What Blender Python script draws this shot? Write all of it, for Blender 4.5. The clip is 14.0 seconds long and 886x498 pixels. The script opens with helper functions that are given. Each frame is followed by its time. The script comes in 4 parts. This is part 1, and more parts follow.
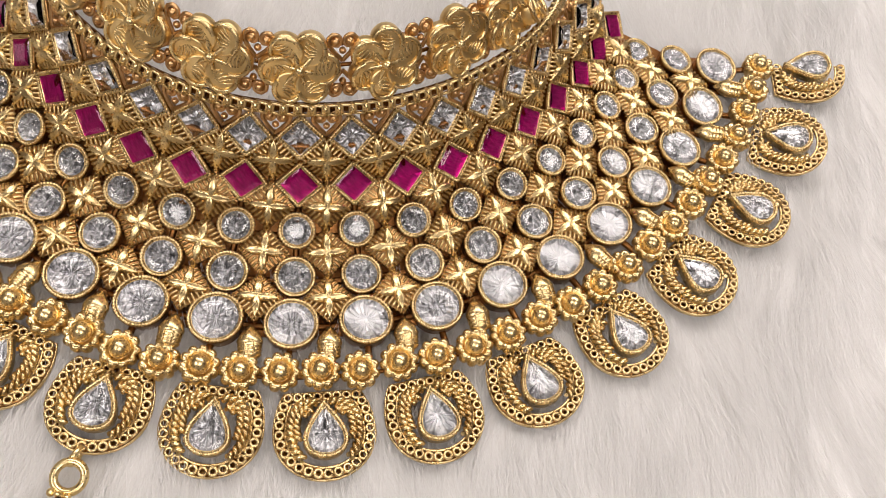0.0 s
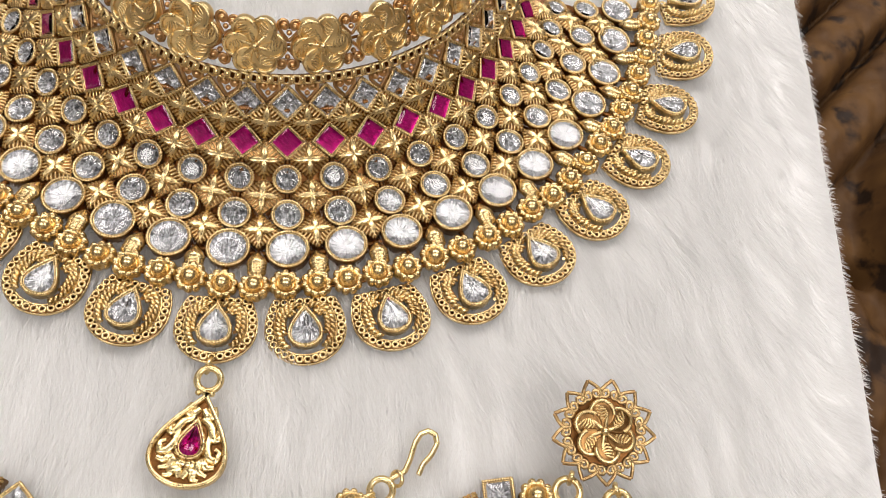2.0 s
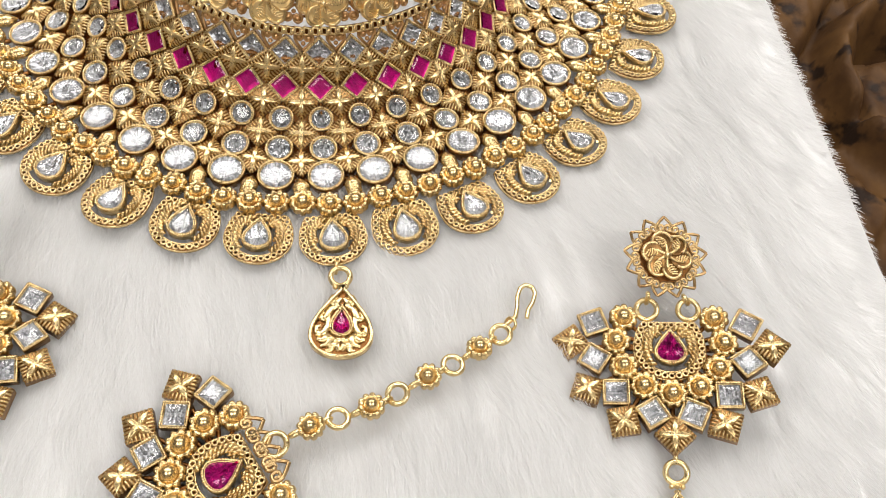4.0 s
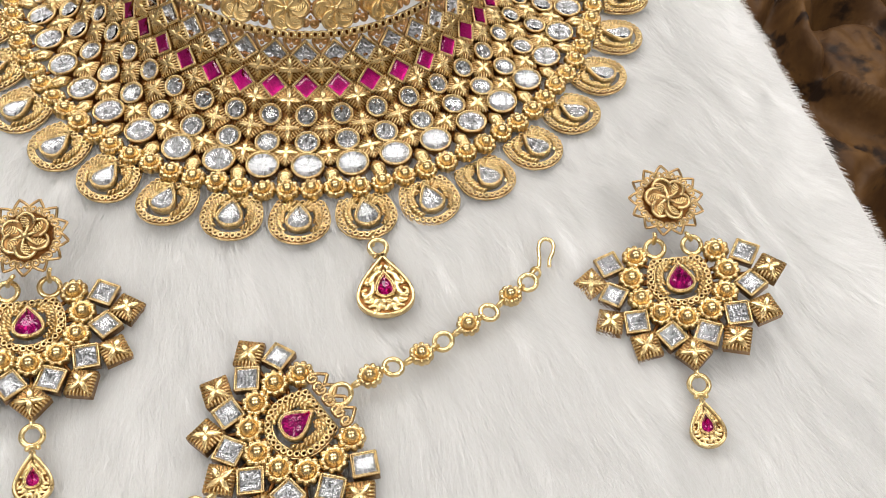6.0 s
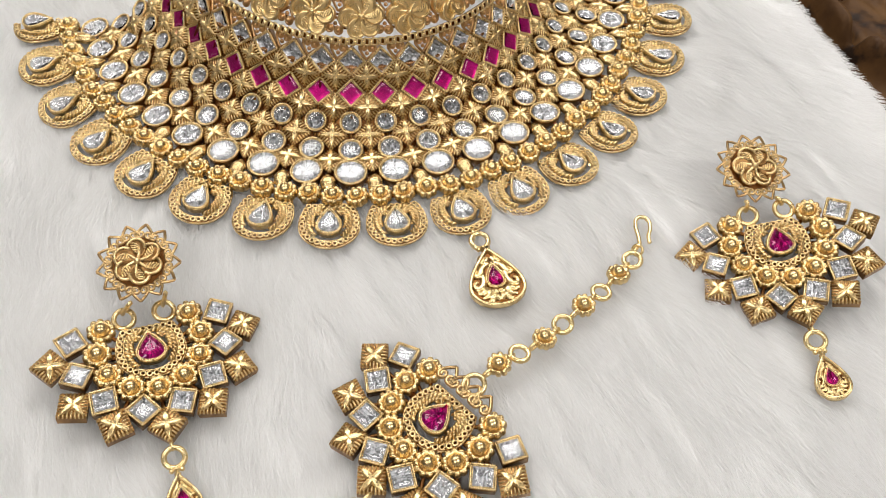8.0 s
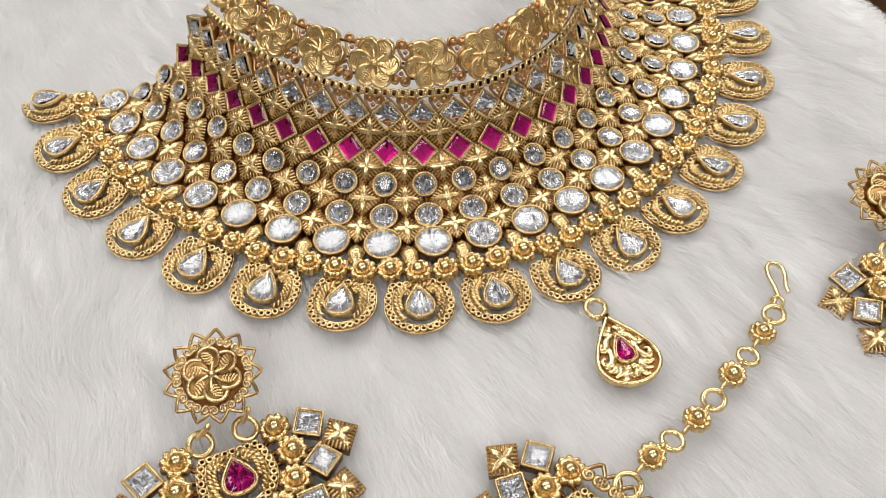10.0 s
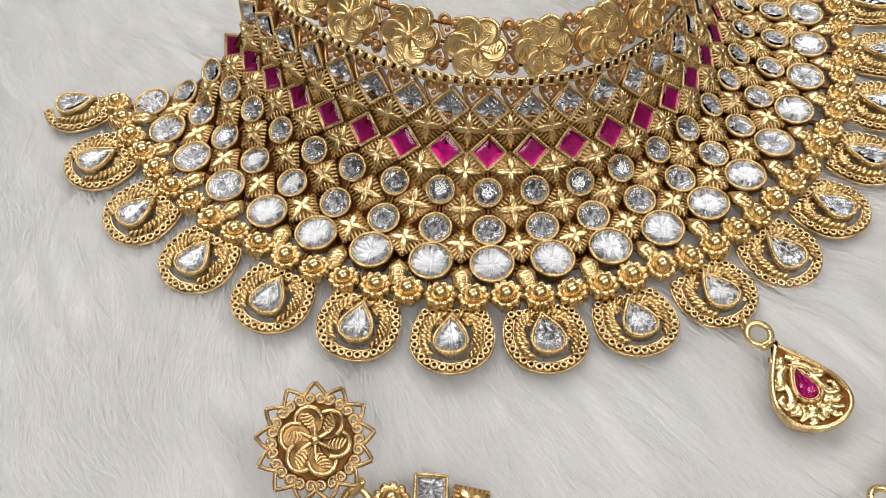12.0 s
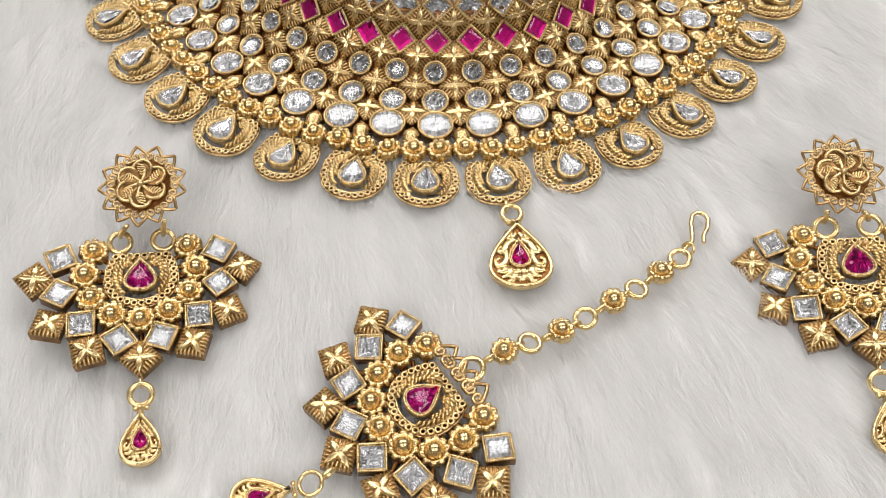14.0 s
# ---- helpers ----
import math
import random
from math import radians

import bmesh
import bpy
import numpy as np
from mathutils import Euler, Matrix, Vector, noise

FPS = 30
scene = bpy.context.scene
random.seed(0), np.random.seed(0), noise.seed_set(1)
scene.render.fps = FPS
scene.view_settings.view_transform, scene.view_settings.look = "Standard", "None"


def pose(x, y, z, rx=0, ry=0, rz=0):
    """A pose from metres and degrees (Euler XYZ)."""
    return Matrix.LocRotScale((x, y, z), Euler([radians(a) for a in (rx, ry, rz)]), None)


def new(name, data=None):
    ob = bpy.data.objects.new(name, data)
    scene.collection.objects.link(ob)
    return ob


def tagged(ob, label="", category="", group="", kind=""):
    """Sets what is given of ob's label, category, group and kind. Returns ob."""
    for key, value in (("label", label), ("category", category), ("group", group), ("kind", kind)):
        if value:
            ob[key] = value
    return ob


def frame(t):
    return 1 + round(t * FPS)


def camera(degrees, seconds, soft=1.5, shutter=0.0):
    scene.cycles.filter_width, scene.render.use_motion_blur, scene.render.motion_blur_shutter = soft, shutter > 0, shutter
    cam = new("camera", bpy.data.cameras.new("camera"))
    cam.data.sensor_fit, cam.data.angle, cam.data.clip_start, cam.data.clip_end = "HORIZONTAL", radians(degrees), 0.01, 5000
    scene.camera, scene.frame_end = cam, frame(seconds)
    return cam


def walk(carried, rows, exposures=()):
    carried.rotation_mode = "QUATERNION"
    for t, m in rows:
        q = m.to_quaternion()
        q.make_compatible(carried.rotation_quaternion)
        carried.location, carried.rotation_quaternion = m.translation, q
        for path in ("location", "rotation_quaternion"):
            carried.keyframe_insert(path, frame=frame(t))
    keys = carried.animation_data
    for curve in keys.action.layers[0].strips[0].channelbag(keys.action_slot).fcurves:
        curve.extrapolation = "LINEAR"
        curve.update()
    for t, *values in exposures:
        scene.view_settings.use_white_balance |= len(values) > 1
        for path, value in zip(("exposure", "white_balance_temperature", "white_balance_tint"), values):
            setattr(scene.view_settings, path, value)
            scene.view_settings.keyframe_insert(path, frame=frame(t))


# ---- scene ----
cam = camera(55.65, 14.0, soft=0.65)
# seconds, eye in metres, turn in degrees
ROWS = [
    (0.0, 0.05348, -0.02356, 0.15257, 25.460, -8.854, 17.915),
    (0.5, 0.05376, -0.03440, 0.15532, 25.932, -8.458, 15.582),
    (1.0, 0.05587, -0.04538, 0.15952, 26.410, -8.453, 13.976),
    (1.5, 0.05042, -0.05717, 0.16988, 29.049, -9.069, 11.394),
    (2.0, 0.03978, -0.07514, 0.17667, 30.395, -8.114, 5.355),
    (2.5, 0.03035, -0.09244, 0.18455, 31.976, -8.771, 3.646),
    (3.0, 0.02014, -0.09653, 0.18911, 32.417, -7.910, -1.300),
    (3.5, 0.00320, -0.10756, 0.19162, 33.036, -7.522, -5.452),
    (4.0, 0.00688, -0.12206, 0.19061, 32.560, -5.318, -5.286),
    (4.2, 0.01251, -0.12921, 0.18768, 32.864, -5.303, -4.242),
    (6.3, -0.01288, -0.14877, 0.19984, 35.229, -2.245, -13.082),
    (6.5, -0.01483, -0.14885, 0.19931, 35.321, -2.333, -14.362),
    (7.0, -0.02846, -0.15189, 0.19886, 35.594, -2.252, -14.368),
    (7.5, -0.04236, -0.14847, 0.20086, 36.787, -1.872, -14.446),
    (7.7, -0.04457, -0.14850, 0.19932, 36.543, -1.672, -15.119),
    (9.8, -0.06857, -0.11431, 0.17872, 38.387, 0.599, -21.545),
    (10.0, -0.07017, -0.10903, 0.17727, 38.548, 0.615, -21.686),
    (10.5, -0.07595, -0.09416, 0.17234, 38.011, 1.359, -22.757),
    (11.0, -0.07963, -0.07953, 0.16449, 37.865, 0.978, -24.367),
    (11.5, -0.08263, -0.07141, 0.15915, 37.210, 0.728, -25.643),
    (12.0, -0.08677, -0.07114, 0.15420, 37.591, 1.339, -23.739),
    (12.5, -0.07150, -0.08942, 0.15610, 36.163, 1.662, -18.838),
    (13.0, -0.05906, -0.10810, 0.16056, 33.379, 0.229, -12.720),
    (13.5, -0.03947, -0.12574, 0.16832, 34.204, 0.188, -8.895),
    (14.0, -0.02419, -0.14286, 0.17511, 35.499, -0.281, -5.817),
]
# seconds, stops, kelvin, tint
EXPOSURES = [(0.0, -0.03, 6900, 16), (1.2, 0.0, 6700, 13), (2.0, 0.06, 6650, 12), (3.0, 0.20, 6550, 10), (7.5, 0.10, 6500, 9), (10.0, 0.0, 6450, 10), (12.0, -0.08, 6450, 10), (14.0, 0.02, 6450, 10)]
walk(cam, [(t, pose(x, y, z, rx, ry, rz)) for t, x, y, z, rx, ry, rz in ROWS], EXPOSURES)

# ---- light: a shop interior with ceiling panels, the last two added as fill ----
world = bpy.data.worlds.new("world")
scene.world = world
world.use_nodes = True
world.node_tree.nodes["Background"].inputs["Color"].default_value = (0.9, 0.92, 1.0, 1)
world.node_tree.nodes["Background"].inputs["Strength"].default_value = 0.03
# The two panels at negative y are fill, added to brighten near-facing gold.
PANELS = [(-0.95, 1.00, 13.6), (0.02, 1.05, 13.6), (1.00, 1.00, 13.6), (-0.70, -0.85, 15.0), (0.80, -0.75, 15.0)]
for px, py, watts in PANELS:
    lamp = bpy.data.lights.new("panel_light", "AREA")
    lamp.shape, lamp.size, lamp.energy, lamp.color = "SQUARE", 0.84, watts, (0.97, 0.95, 0.94)
    ob = new("panel_light", lamp)
    ob.matrix_world = pose(px, py, 1.49)


# ---- materials ----
def nodes_of(name):
    m = bpy.data.materials.new(name)
    m.use_nodes = True
    return m, m.node_tree, m.node_tree.nodes["Principled BSDF"]


def mixed(nt, fac, a, b):
    n = nt.nodes.new("ShaderNodeMix")
    n.data_type = "RGBA"
    nt.links.new(fac, n.inputs[0])
    n.inputs[6].default_value, n.inputs[7].default_value = (*a, 1), (*b, 1)
    return n.outputs[2]


def noise_of(nt, scale, detail=3.0, stretch=(1, 1, 1)):
    co = nt.nodes.new("ShaderNodeTexCoord")
    mp = nt.nodes.new("ShaderNodeMapping")
    mp.inputs["Scale"].default_value = stretch
    n = nt.nodes.new("ShaderNodeTexNoise")
    n.inputs["Scale"].default_value, n.inputs["Detail"].default_value = scale, detail
    nt.links.new(co.outputs["Object"], mp.inputs["Vector"])
    nt.links.new(mp.outputs["Vector"], n.inputs["Vector"])
    return n.outputs["Fac"]


def ramp(nt, fac, lo, hi, a=0.0, b=1.0):
    n = nt.nodes.new("ShaderNodeMapRange")
    n.inputs[1].default_value, n.inputs[2].default_value, n.inputs[3].default_value, n.inputs[4].default_value = lo, hi, a, b
    nt.links.new(fac, n.inputs[0])
    return n.outputs[0]


def bumped(nt, bsdf, height, strength, distance):
    n = nt.nodes.new("ShaderNodeBump")
    n.inputs["Strength"].default_value, n.inputs["Distance"].default_value = strength, distance
    nt.links.new(height, n.inputs["Height"])
    nt.links.new(n.outputs["Normal"], bsdf.inputs["Normal"])


def metal(name, light, dark, rough_lo, rough_hi, bump=0.25):
    m, nt, b = nodes_of(name)
    b.inputs["Metallic"].default_value = 1.0
    stain = noise_of(nt, 260, 4)
    nt.links.new(mixed(nt, ramp(nt, stain, 0.35, 0.7), light, dark), b.inputs["Base Color"])
    fine = noise_of(nt, 2600, 3)
    nt.links.new(ramp(nt, fine, 0.3, 0.7, rough_lo, rough_hi), b.inputs["Roughness"])
    bumped(nt, b, fine, bump, 0.00008)
    return m


GOLD = metal("matte_gold", (0.88, 0.680, 0.350), (0.54, 0.370, 0.165), 0.24, 0.36)
BRIGHT = metal("polished_gold", (0.93, 0.745, 0.395), (0.78, 0.570, 0.260), 0.24, 0.36, 0.15)
# Plate colour kept dark to stand in for shade between filigree rings.
RING_GAP_SHADE = metal("ring_gap_shade", (0.27, 0.142, 0.053), (0.11, 0.051, 0.017), 0.26, 0.40)
# Gold darkened to hold the shade of cups, tile beds and stud petals.
SHADED_GOLD = metal("shaded_gold", (0.36, 0.200, 0.075), (0.15, 0.073, 0.024), 0.26, 0.40)
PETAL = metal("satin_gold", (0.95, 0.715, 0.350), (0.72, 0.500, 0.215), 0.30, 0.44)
ROSE = metal("reddish_gold", (0.72, 0.450, 0.215), (0.40, 0.213, 0.086), 0.26, 0.40)
WIRE = metal("oxidised_gold", (0.66, 0.465, 0.220), (0.34, 0.205, 0.085), 0.24, 0.38)
# Antique finish taken darker, so its colour carries the recesses' shade.
RECESS_SHADE = metal("antique_recess_shade", (0.26, 0.115, 0.036), (0.09, 0.036, 0.011), 0.32, 0.5)


def foil_material(name, light, dark, rough, crinkle):
    m, nt, b = nodes_of(name)
    b.inputs["Metallic"].default_value = 0.88
    n = noise_of(nt, 2400, 4, (1, 0.22, 1))
    nt.links.new(mixed(nt, ramp(nt, n, 0.44, 0.64), light, dark), b.inputs["Base Color"])
    b.inputs["Roughness"].default_value = rough
    bumped(nt, b, noise_of(nt, 1300, 6, (1, 0.5, 1)), crinkle, 0.0004)
    return m


def glass_material(name, colour, rough=0.02):
    m, nt, b = nodes_of(name)
    b.inputs["Base Color"].default_value = (*colour, 1)
    b.inputs["Transmission Weight"].default_value = 1.0
    b.inputs["IOR"].default_value = 1.5
    b.inputs["Roughness"].default_value = rough
    return m


FOIL = foil_material("silver_foil", (0.43, 0.43, 0.44), (0.15, 0.15, 0.155), 0.29, 0.75)
PLAIN_FOIL = foil_material("smooth_foil", (0.50, 0.49, 0.49), (0.34, 0.33, 0.33), 0.42, 0.20)
CRYSTAL = glass_material("clear_crystal", (1.0, 1.0, 1.0))
RUBY = glass_material("ruby_glass", (0.70, 0.022, 0.31), 0.04)


def fur_material(name):
    m, nt, b = nodes_of(name)
    geo = nt.nodes.new("ShaderNodeNewGeometry")
    tone = nt.nodes.new("ShaderNodeMix")
    tone.data_type = "RGBA"
    nt.links.new(geo.outputs["Random Per Island"], tone.inputs[0])
    tone.inputs[6].default_value, tone.inputs[7].default_value = (0.87, 0.862, 0.848, 1), (0.96, 0.957, 0.950, 1)
    nt.links.new(tone.outputs[2], b.inputs["Base Color"])
    b.inputs["Roughness"].default_value = 0.6
    b.inputs["Specular IOR Level"].default_value = 0.15
    tr = nt.nodes.new("ShaderNodeBsdfTranslucent")
    nt.links.new(tone.outputs[2], tr.inputs["Color"])
    mx = nt.nodes.new("ShaderNodeMixShader")
    mx.inputs[0].default_value = 0.68
    out = nt.nodes["Material Output"]
    nt.links.new(b.outputs[0], mx.inputs[1])
    nt.links.new(tr.outputs[0], mx.inputs[2])
    nt.links.new(mx.outputs[0], out.inputs["Surface"])
    return m


FUR = fur_material("white_fur")


def plain_material(name, a, b_, scale, rough, stretch=(1, 1, 1), bump=0.0):
    m, nt, b = nodes_of(name)
    n = noise_of(nt, scale, 5, stretch)
    nt.links.new(mixed(nt, ramp(nt, n, 0.35, 0.7), a, b_), b.inputs["Base Color"])
    b.inputs["Roughness"].default_value = rough
    if bump:
        bumped(nt, b, n, bump, 0.001)
    return m


PILE_BASE = plain_material("fur_backing", (0.90, 0.89, 0.88), (0.94, 0.935, 0.93), 90, 0.9)


def wood_material():
    """Old oiled teak: grain along the boards, darker blotches and worn spots."""
    m, nt, b = nodes_of("carved_teak")
    grain = mixed(nt, ramp(nt, noise_of(nt, 60, 6, (1.6, 1, 1)), 0.35, 0.7), (0.120, 0.058, 0.018), (0.058, 0.026, 0.009))
    spots = nt.nodes.new("ShaderNodeMix")
    spots.data_type = "RGBA"
    nt.links.new(ramp(nt, noise_of(nt, 85, 4), 0.56, 0.66), spots.inputs[0])
    nt.links.new(grain, spots.inputs[6])
    spots.inputs[7].default_value = (0.020, 0.010, 0.005, 1)
    nt.links.new(spots.outputs[2], b.inputs["Base Color"])
    b.inputs["Roughness"].default_value = 0.6
    b.inputs["Specular IOR Level"].default_value = 0.2
    bumped(nt, b, noise_of(nt, 300, 5), 0.25, 0.001)
    return m


WOOD = wood_material()
WALL = plain_material("painted_wall", (0.13, 0.115, 0.10), (0.10, 0.09, 0.08), 3, 0.8)
# Lighter than the other walls so the collar reflects more light.
FILL_WALL = plain_material("fill_wall_paint", (0.36, 0.34, 0.31), (0.31, 0.29, 0.265), 3, 0.8)
CEILING = plain_material("ceiling_paint", (0.40, 0.39, 0.37), (0.34, 0.33, 0.32), 4, 0.85)
FLOOR = plain_material("floor_tile", (0.30, 0.25, 0.20), (0.22, 0.18, 0.15), 5, 0.4)


# ---- mesh helpers, all in millimetres ----
class Geo:
    """Vertices and faces that grow piece by piece."""

    def __init__(self):
        self.v, self.f, self.smooth = [], [], []

    def add(self, verts, faces, smooth=True):
        n = len(self.v)
        self.v += [tuple(p) for p in verts]
        self.f += [tuple(i + n for i in face) for face in faces]
        self.smooth += [smooth] * len(faces)
        return self

    def put(self, other, m):
        n = len(self.v)
        self.v += [tuple(m @ Vector(p)) for p in other.v]
        self.f += [tuple(i + n for i in face) for face in other.f]
        self.smooth += other.smooth
        return self

    def mesh(self, name, material):
        me = bpy.data.meshes.new(name)
        me.from_pydata([(x * 0.001, y * 0.001, z * 0.001) for x, y, z in self.v], [], self.f)
        me.polygons.foreach_set("use_smooth", self.smooth)
        me.materials.append(material)
        me.update()
        return me


def part(name, data, material, parent, label="", m=None):
    """One mesh object under a thing or a part; data is a Geo or a mesh to share. m: its pose in metres within the parent."""
    me = data if isinstance(data, bpy.types.Mesh) else data.mesh(name, material)
    ob = new(name, me)
    ob.parent = parent
    if m is not None:
        ob.matrix_basis = m
    if label:
        tagged(ob, label)
    return ob


def mm(m):
    """A pose in millimetres as one in metres."""
    r = m.copy()
    r.translation = m.translation * 0.001
    return r


def loft(geo, rings, close_ring=True, cap_first=False, cap_last=False, smooth=True):
    n = len(rings[0])
    verts = [p for ring in rings for p in ring]
    faces = []
    for i in range(len(rings) - 1):
        for j in range(n if close_ring else n - 1):
            k = (j + 1) % n
            faces.append((i * n + j, i * n + k, (i + 1) * n + k, (i + 1) * n + j))
    geo.add(verts, faces, smooth)
    if cap_first:
        geo.add(rings[0], [tuple(reversed(range(n)))], False)
    if cap_last:
        geo.add(rings[-1], [tuple(range(n))], False)
    return geo


def contour_rings(contour, steps):
    """Rings that follow a closed flat contour: (inset, z) for each step."""
    pts = [Vector((x, y)) for x, y in contour]
    n = len(pts)
    outward = []
    for i in range(n):
        d = (pts[(i + 1) % n] - pts[i - 1]).normalized()
        e = (pts[i] - pts[i - 1]).normalized()
        outward.append(Vector((d.y, -d.x)) / max(0.6, d.dot(e)))
    return [[(p.x - o.x * inset, p.y - o.y * inset, z) for p, o in zip(pts, outward)] for inset, z in steps]


def circle(r, n, ry=None, phase=0.0):
    ry = r if ry is None else ry
    return [(r * math.cos(math.tau * i / n + phase), ry * math.sin(math.tau * i / n + phase)) for i in range(n)]


def square(a, per_side=1):
    h, pts = a / 2, []
    corners = [(-h, -h), (h, -h), (h, h), (-h, h)]
    for i in range(4):
        p, q = corners[i], corners[(i + 1) % 4]
        for j in range(per_side):
            s = j / per_side
            pts.append((p[0] + (q[0] - p[0]) * s, p[1] + (q[1] - p[1]) * s))
    return pts


def pear(w, h, n):
    """A drop outline, its tip at +y, centred on its body."""
    pts = []
    for i in range(n):
        a = math.tau * i / n - math.pi / 2
        s = (1 + math.sin(a)) / 2
        x = w / 2 * 1.3 * math.cos(a) * max(0.0, 1 - s ** 1.2) ** 0.7
        pts.append((x, -h * 0.46 + h * s))
    return pts


def d_shape(n=56, a=9.3, low=8.5, up=12.0, top=8.0):
    """The outline of a medallion: round below, cut flat above."""
    t = math.asin(top / up)
    pts = []
    m = int(n * 0.82)
    for i in range(m):
        ang = math.pi - t + (math.pi + 2 * t) * i / (m - 1)
        s = math.sin(ang)
        pts.append((a * math.cos(ang), (up if s > 0 else low) * s))
    x = pts[-1][0]
    for i in range(1, n - m + 1):
        pts.append((x - 2 * x * i / (n - m + 1), top))
    return pts


def tube(geo, path, r, sides=5, closed=False, radius=None, phase=0.0):
    """A round wire along a path; radius(i) may scale it."""
    pts = [Vector(p) for p in path]
    n = len(pts)
    rings, up = [], None
    for i, p in enumerate(pts):
        a = pts[i - 1] if (closed or i) else p
        b = pts[(i + 1) % n] if (closed or i < n - 1) else p
        d = (b - a).normalized()
        if up is None:
            up = Vector((0, 0, 1)) if abs(d.z) < 0.9 else Vector((1, 0, 0))
        side = d.cross(up).normalized()
        up = side.cross(d).normalized()
        rr = r * (radius(i) if radius else 1)
        rings.append([tuple(p + side * (rr * math.cos(math.tau * j / sides + phase)) + up * (rr * math.sin(math.tau * j / sides + phase))) for j in range(sides)])
    if closed:
        rings.append(rings[0])
    return loft(geo, rings, True, not closed, not closed)


def beading(geo, contour, z, r, pitch, sides=5):
    """A milled, rope-like wire along a closed contour."""
    pts = [Vector((x, y, z)) for x, y in contour]
    n = len(pts)
    length = [0.0]
    for i in range(n):
        length.append(length[-1] + (pts[(i + 1) % n] - pts[i]).length)
    beads = max(8, round(length[-1] / pitch))
    path, seg = [], 0
    for i in range(beads * 3):
        s = length[-1] * i / (beads * 3)
        while length[seg + 1] < s:
            seg += 1
        u = (s - length[seg]) / max(1e-9, length[seg + 1] - length[seg])
        path.append(pts[seg].lerp(pts[(seg + 1) % n], u))
    return tube(geo, path, r, sides, True, lambda i: (0.55, 1.10, 1.10)[i % 3])


def rope(geo, path, r, turns, sides=5):
    """Two wires twisted round one another along a path."""
    pts = [Vector(p) for p in path]
    n = len(pts)
    for k in range(2):
        line = []
        for i, p in enumerate(pts):
            d = (pts[min(i + 1, n - 1)] - pts[max(i - 1, 0)]).normalized()
            side = d.cross(Vector((0, 0, 1))).normalized()
            a = math.tau * turns * i / (n - 1) + math.pi * k
            line.append(p + side * (r * math.cos(a)) + Vector((0, 0, r * math.sin(a))))
        tube(geo, line, r, sides)
    return geo


def ball(geo, centre, r, n=10, m=6, squash=1.0):
    x, y, z = centre
    rings = []
    for i in range(m + 1):
        a = math.pi * i / m
        rr = max(1e-4, math.sin(a)) * r
        rings.append([(x + rr * math.cos(math.tau * j / n), y + rr * math.sin(math.tau * j / n), z - r * squash * math.cos(a)) for j in range(n)])
    return loft(geo, rings)


def resampled(path, n):
    pts = [Vector(p) for p in path]
    length = [0.0]
    for a, b in zip(pts, pts[1:]):
        length.append(length[-1] + (b - a).length)
    out, seg = [], 0
    for i in range(n):
        s = length[-1] * i / (n - 1)
        while seg < len(pts) - 2 and length[seg + 1] < s:
            seg += 1
        out.append(pts[seg].lerp(pts[seg + 1], (s - length[seg]) / max(1e-9, length[seg + 1] - length[seg])))
    return out


def heart(size, wire, balls=True):
    """A filigree heart of bent wire, its tip at -y, a curl in each lobe."""
    g = Geo()
    for sx in (-1, 1):
        path = [(0, -0.58), (sx * 0.30, -0.26), (sx * 0.54, 0.08), (sx * 0.55, 0.34), (sx * 0.36, 0.52), (sx * 0.14, 0.44), (sx * 0.06, 0.22), (sx * 0.16, 0.04), (sx * 0.36, 0.08), (sx * 0.42, 0.26), (sx * 0.30, 0.34)]
        tube(g, resampled([(x * size, y * size, 0) for x, y in path], 26), wire, 6)
        if balls:
            ball(g, (sx * 0.27 * size, 0.24 * size, 0.1), wire * 2.0, 10, 6)
    if balls:
        ball(g, (0, -0.14 * size, 0.1), wire * 1.6, 8, 5)
    return g


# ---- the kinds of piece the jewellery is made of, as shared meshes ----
def setting_meshes(contour, height, stone_inset, pitch, wall_tilt=0.25, rope_r=0.36, wall=SHADED_GOLD):
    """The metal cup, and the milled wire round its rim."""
    # The cup's default colour is darkened like the shaded metal round a stone.
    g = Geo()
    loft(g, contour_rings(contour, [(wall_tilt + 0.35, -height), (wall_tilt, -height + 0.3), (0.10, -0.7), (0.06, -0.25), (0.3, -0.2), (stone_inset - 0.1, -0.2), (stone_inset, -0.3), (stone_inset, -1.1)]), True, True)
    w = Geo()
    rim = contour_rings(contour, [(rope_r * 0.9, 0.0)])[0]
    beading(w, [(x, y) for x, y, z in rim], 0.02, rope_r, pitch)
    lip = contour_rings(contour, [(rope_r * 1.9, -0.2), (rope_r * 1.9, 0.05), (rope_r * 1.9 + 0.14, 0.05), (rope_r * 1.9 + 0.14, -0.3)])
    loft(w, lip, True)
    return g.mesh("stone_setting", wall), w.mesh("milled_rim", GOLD)


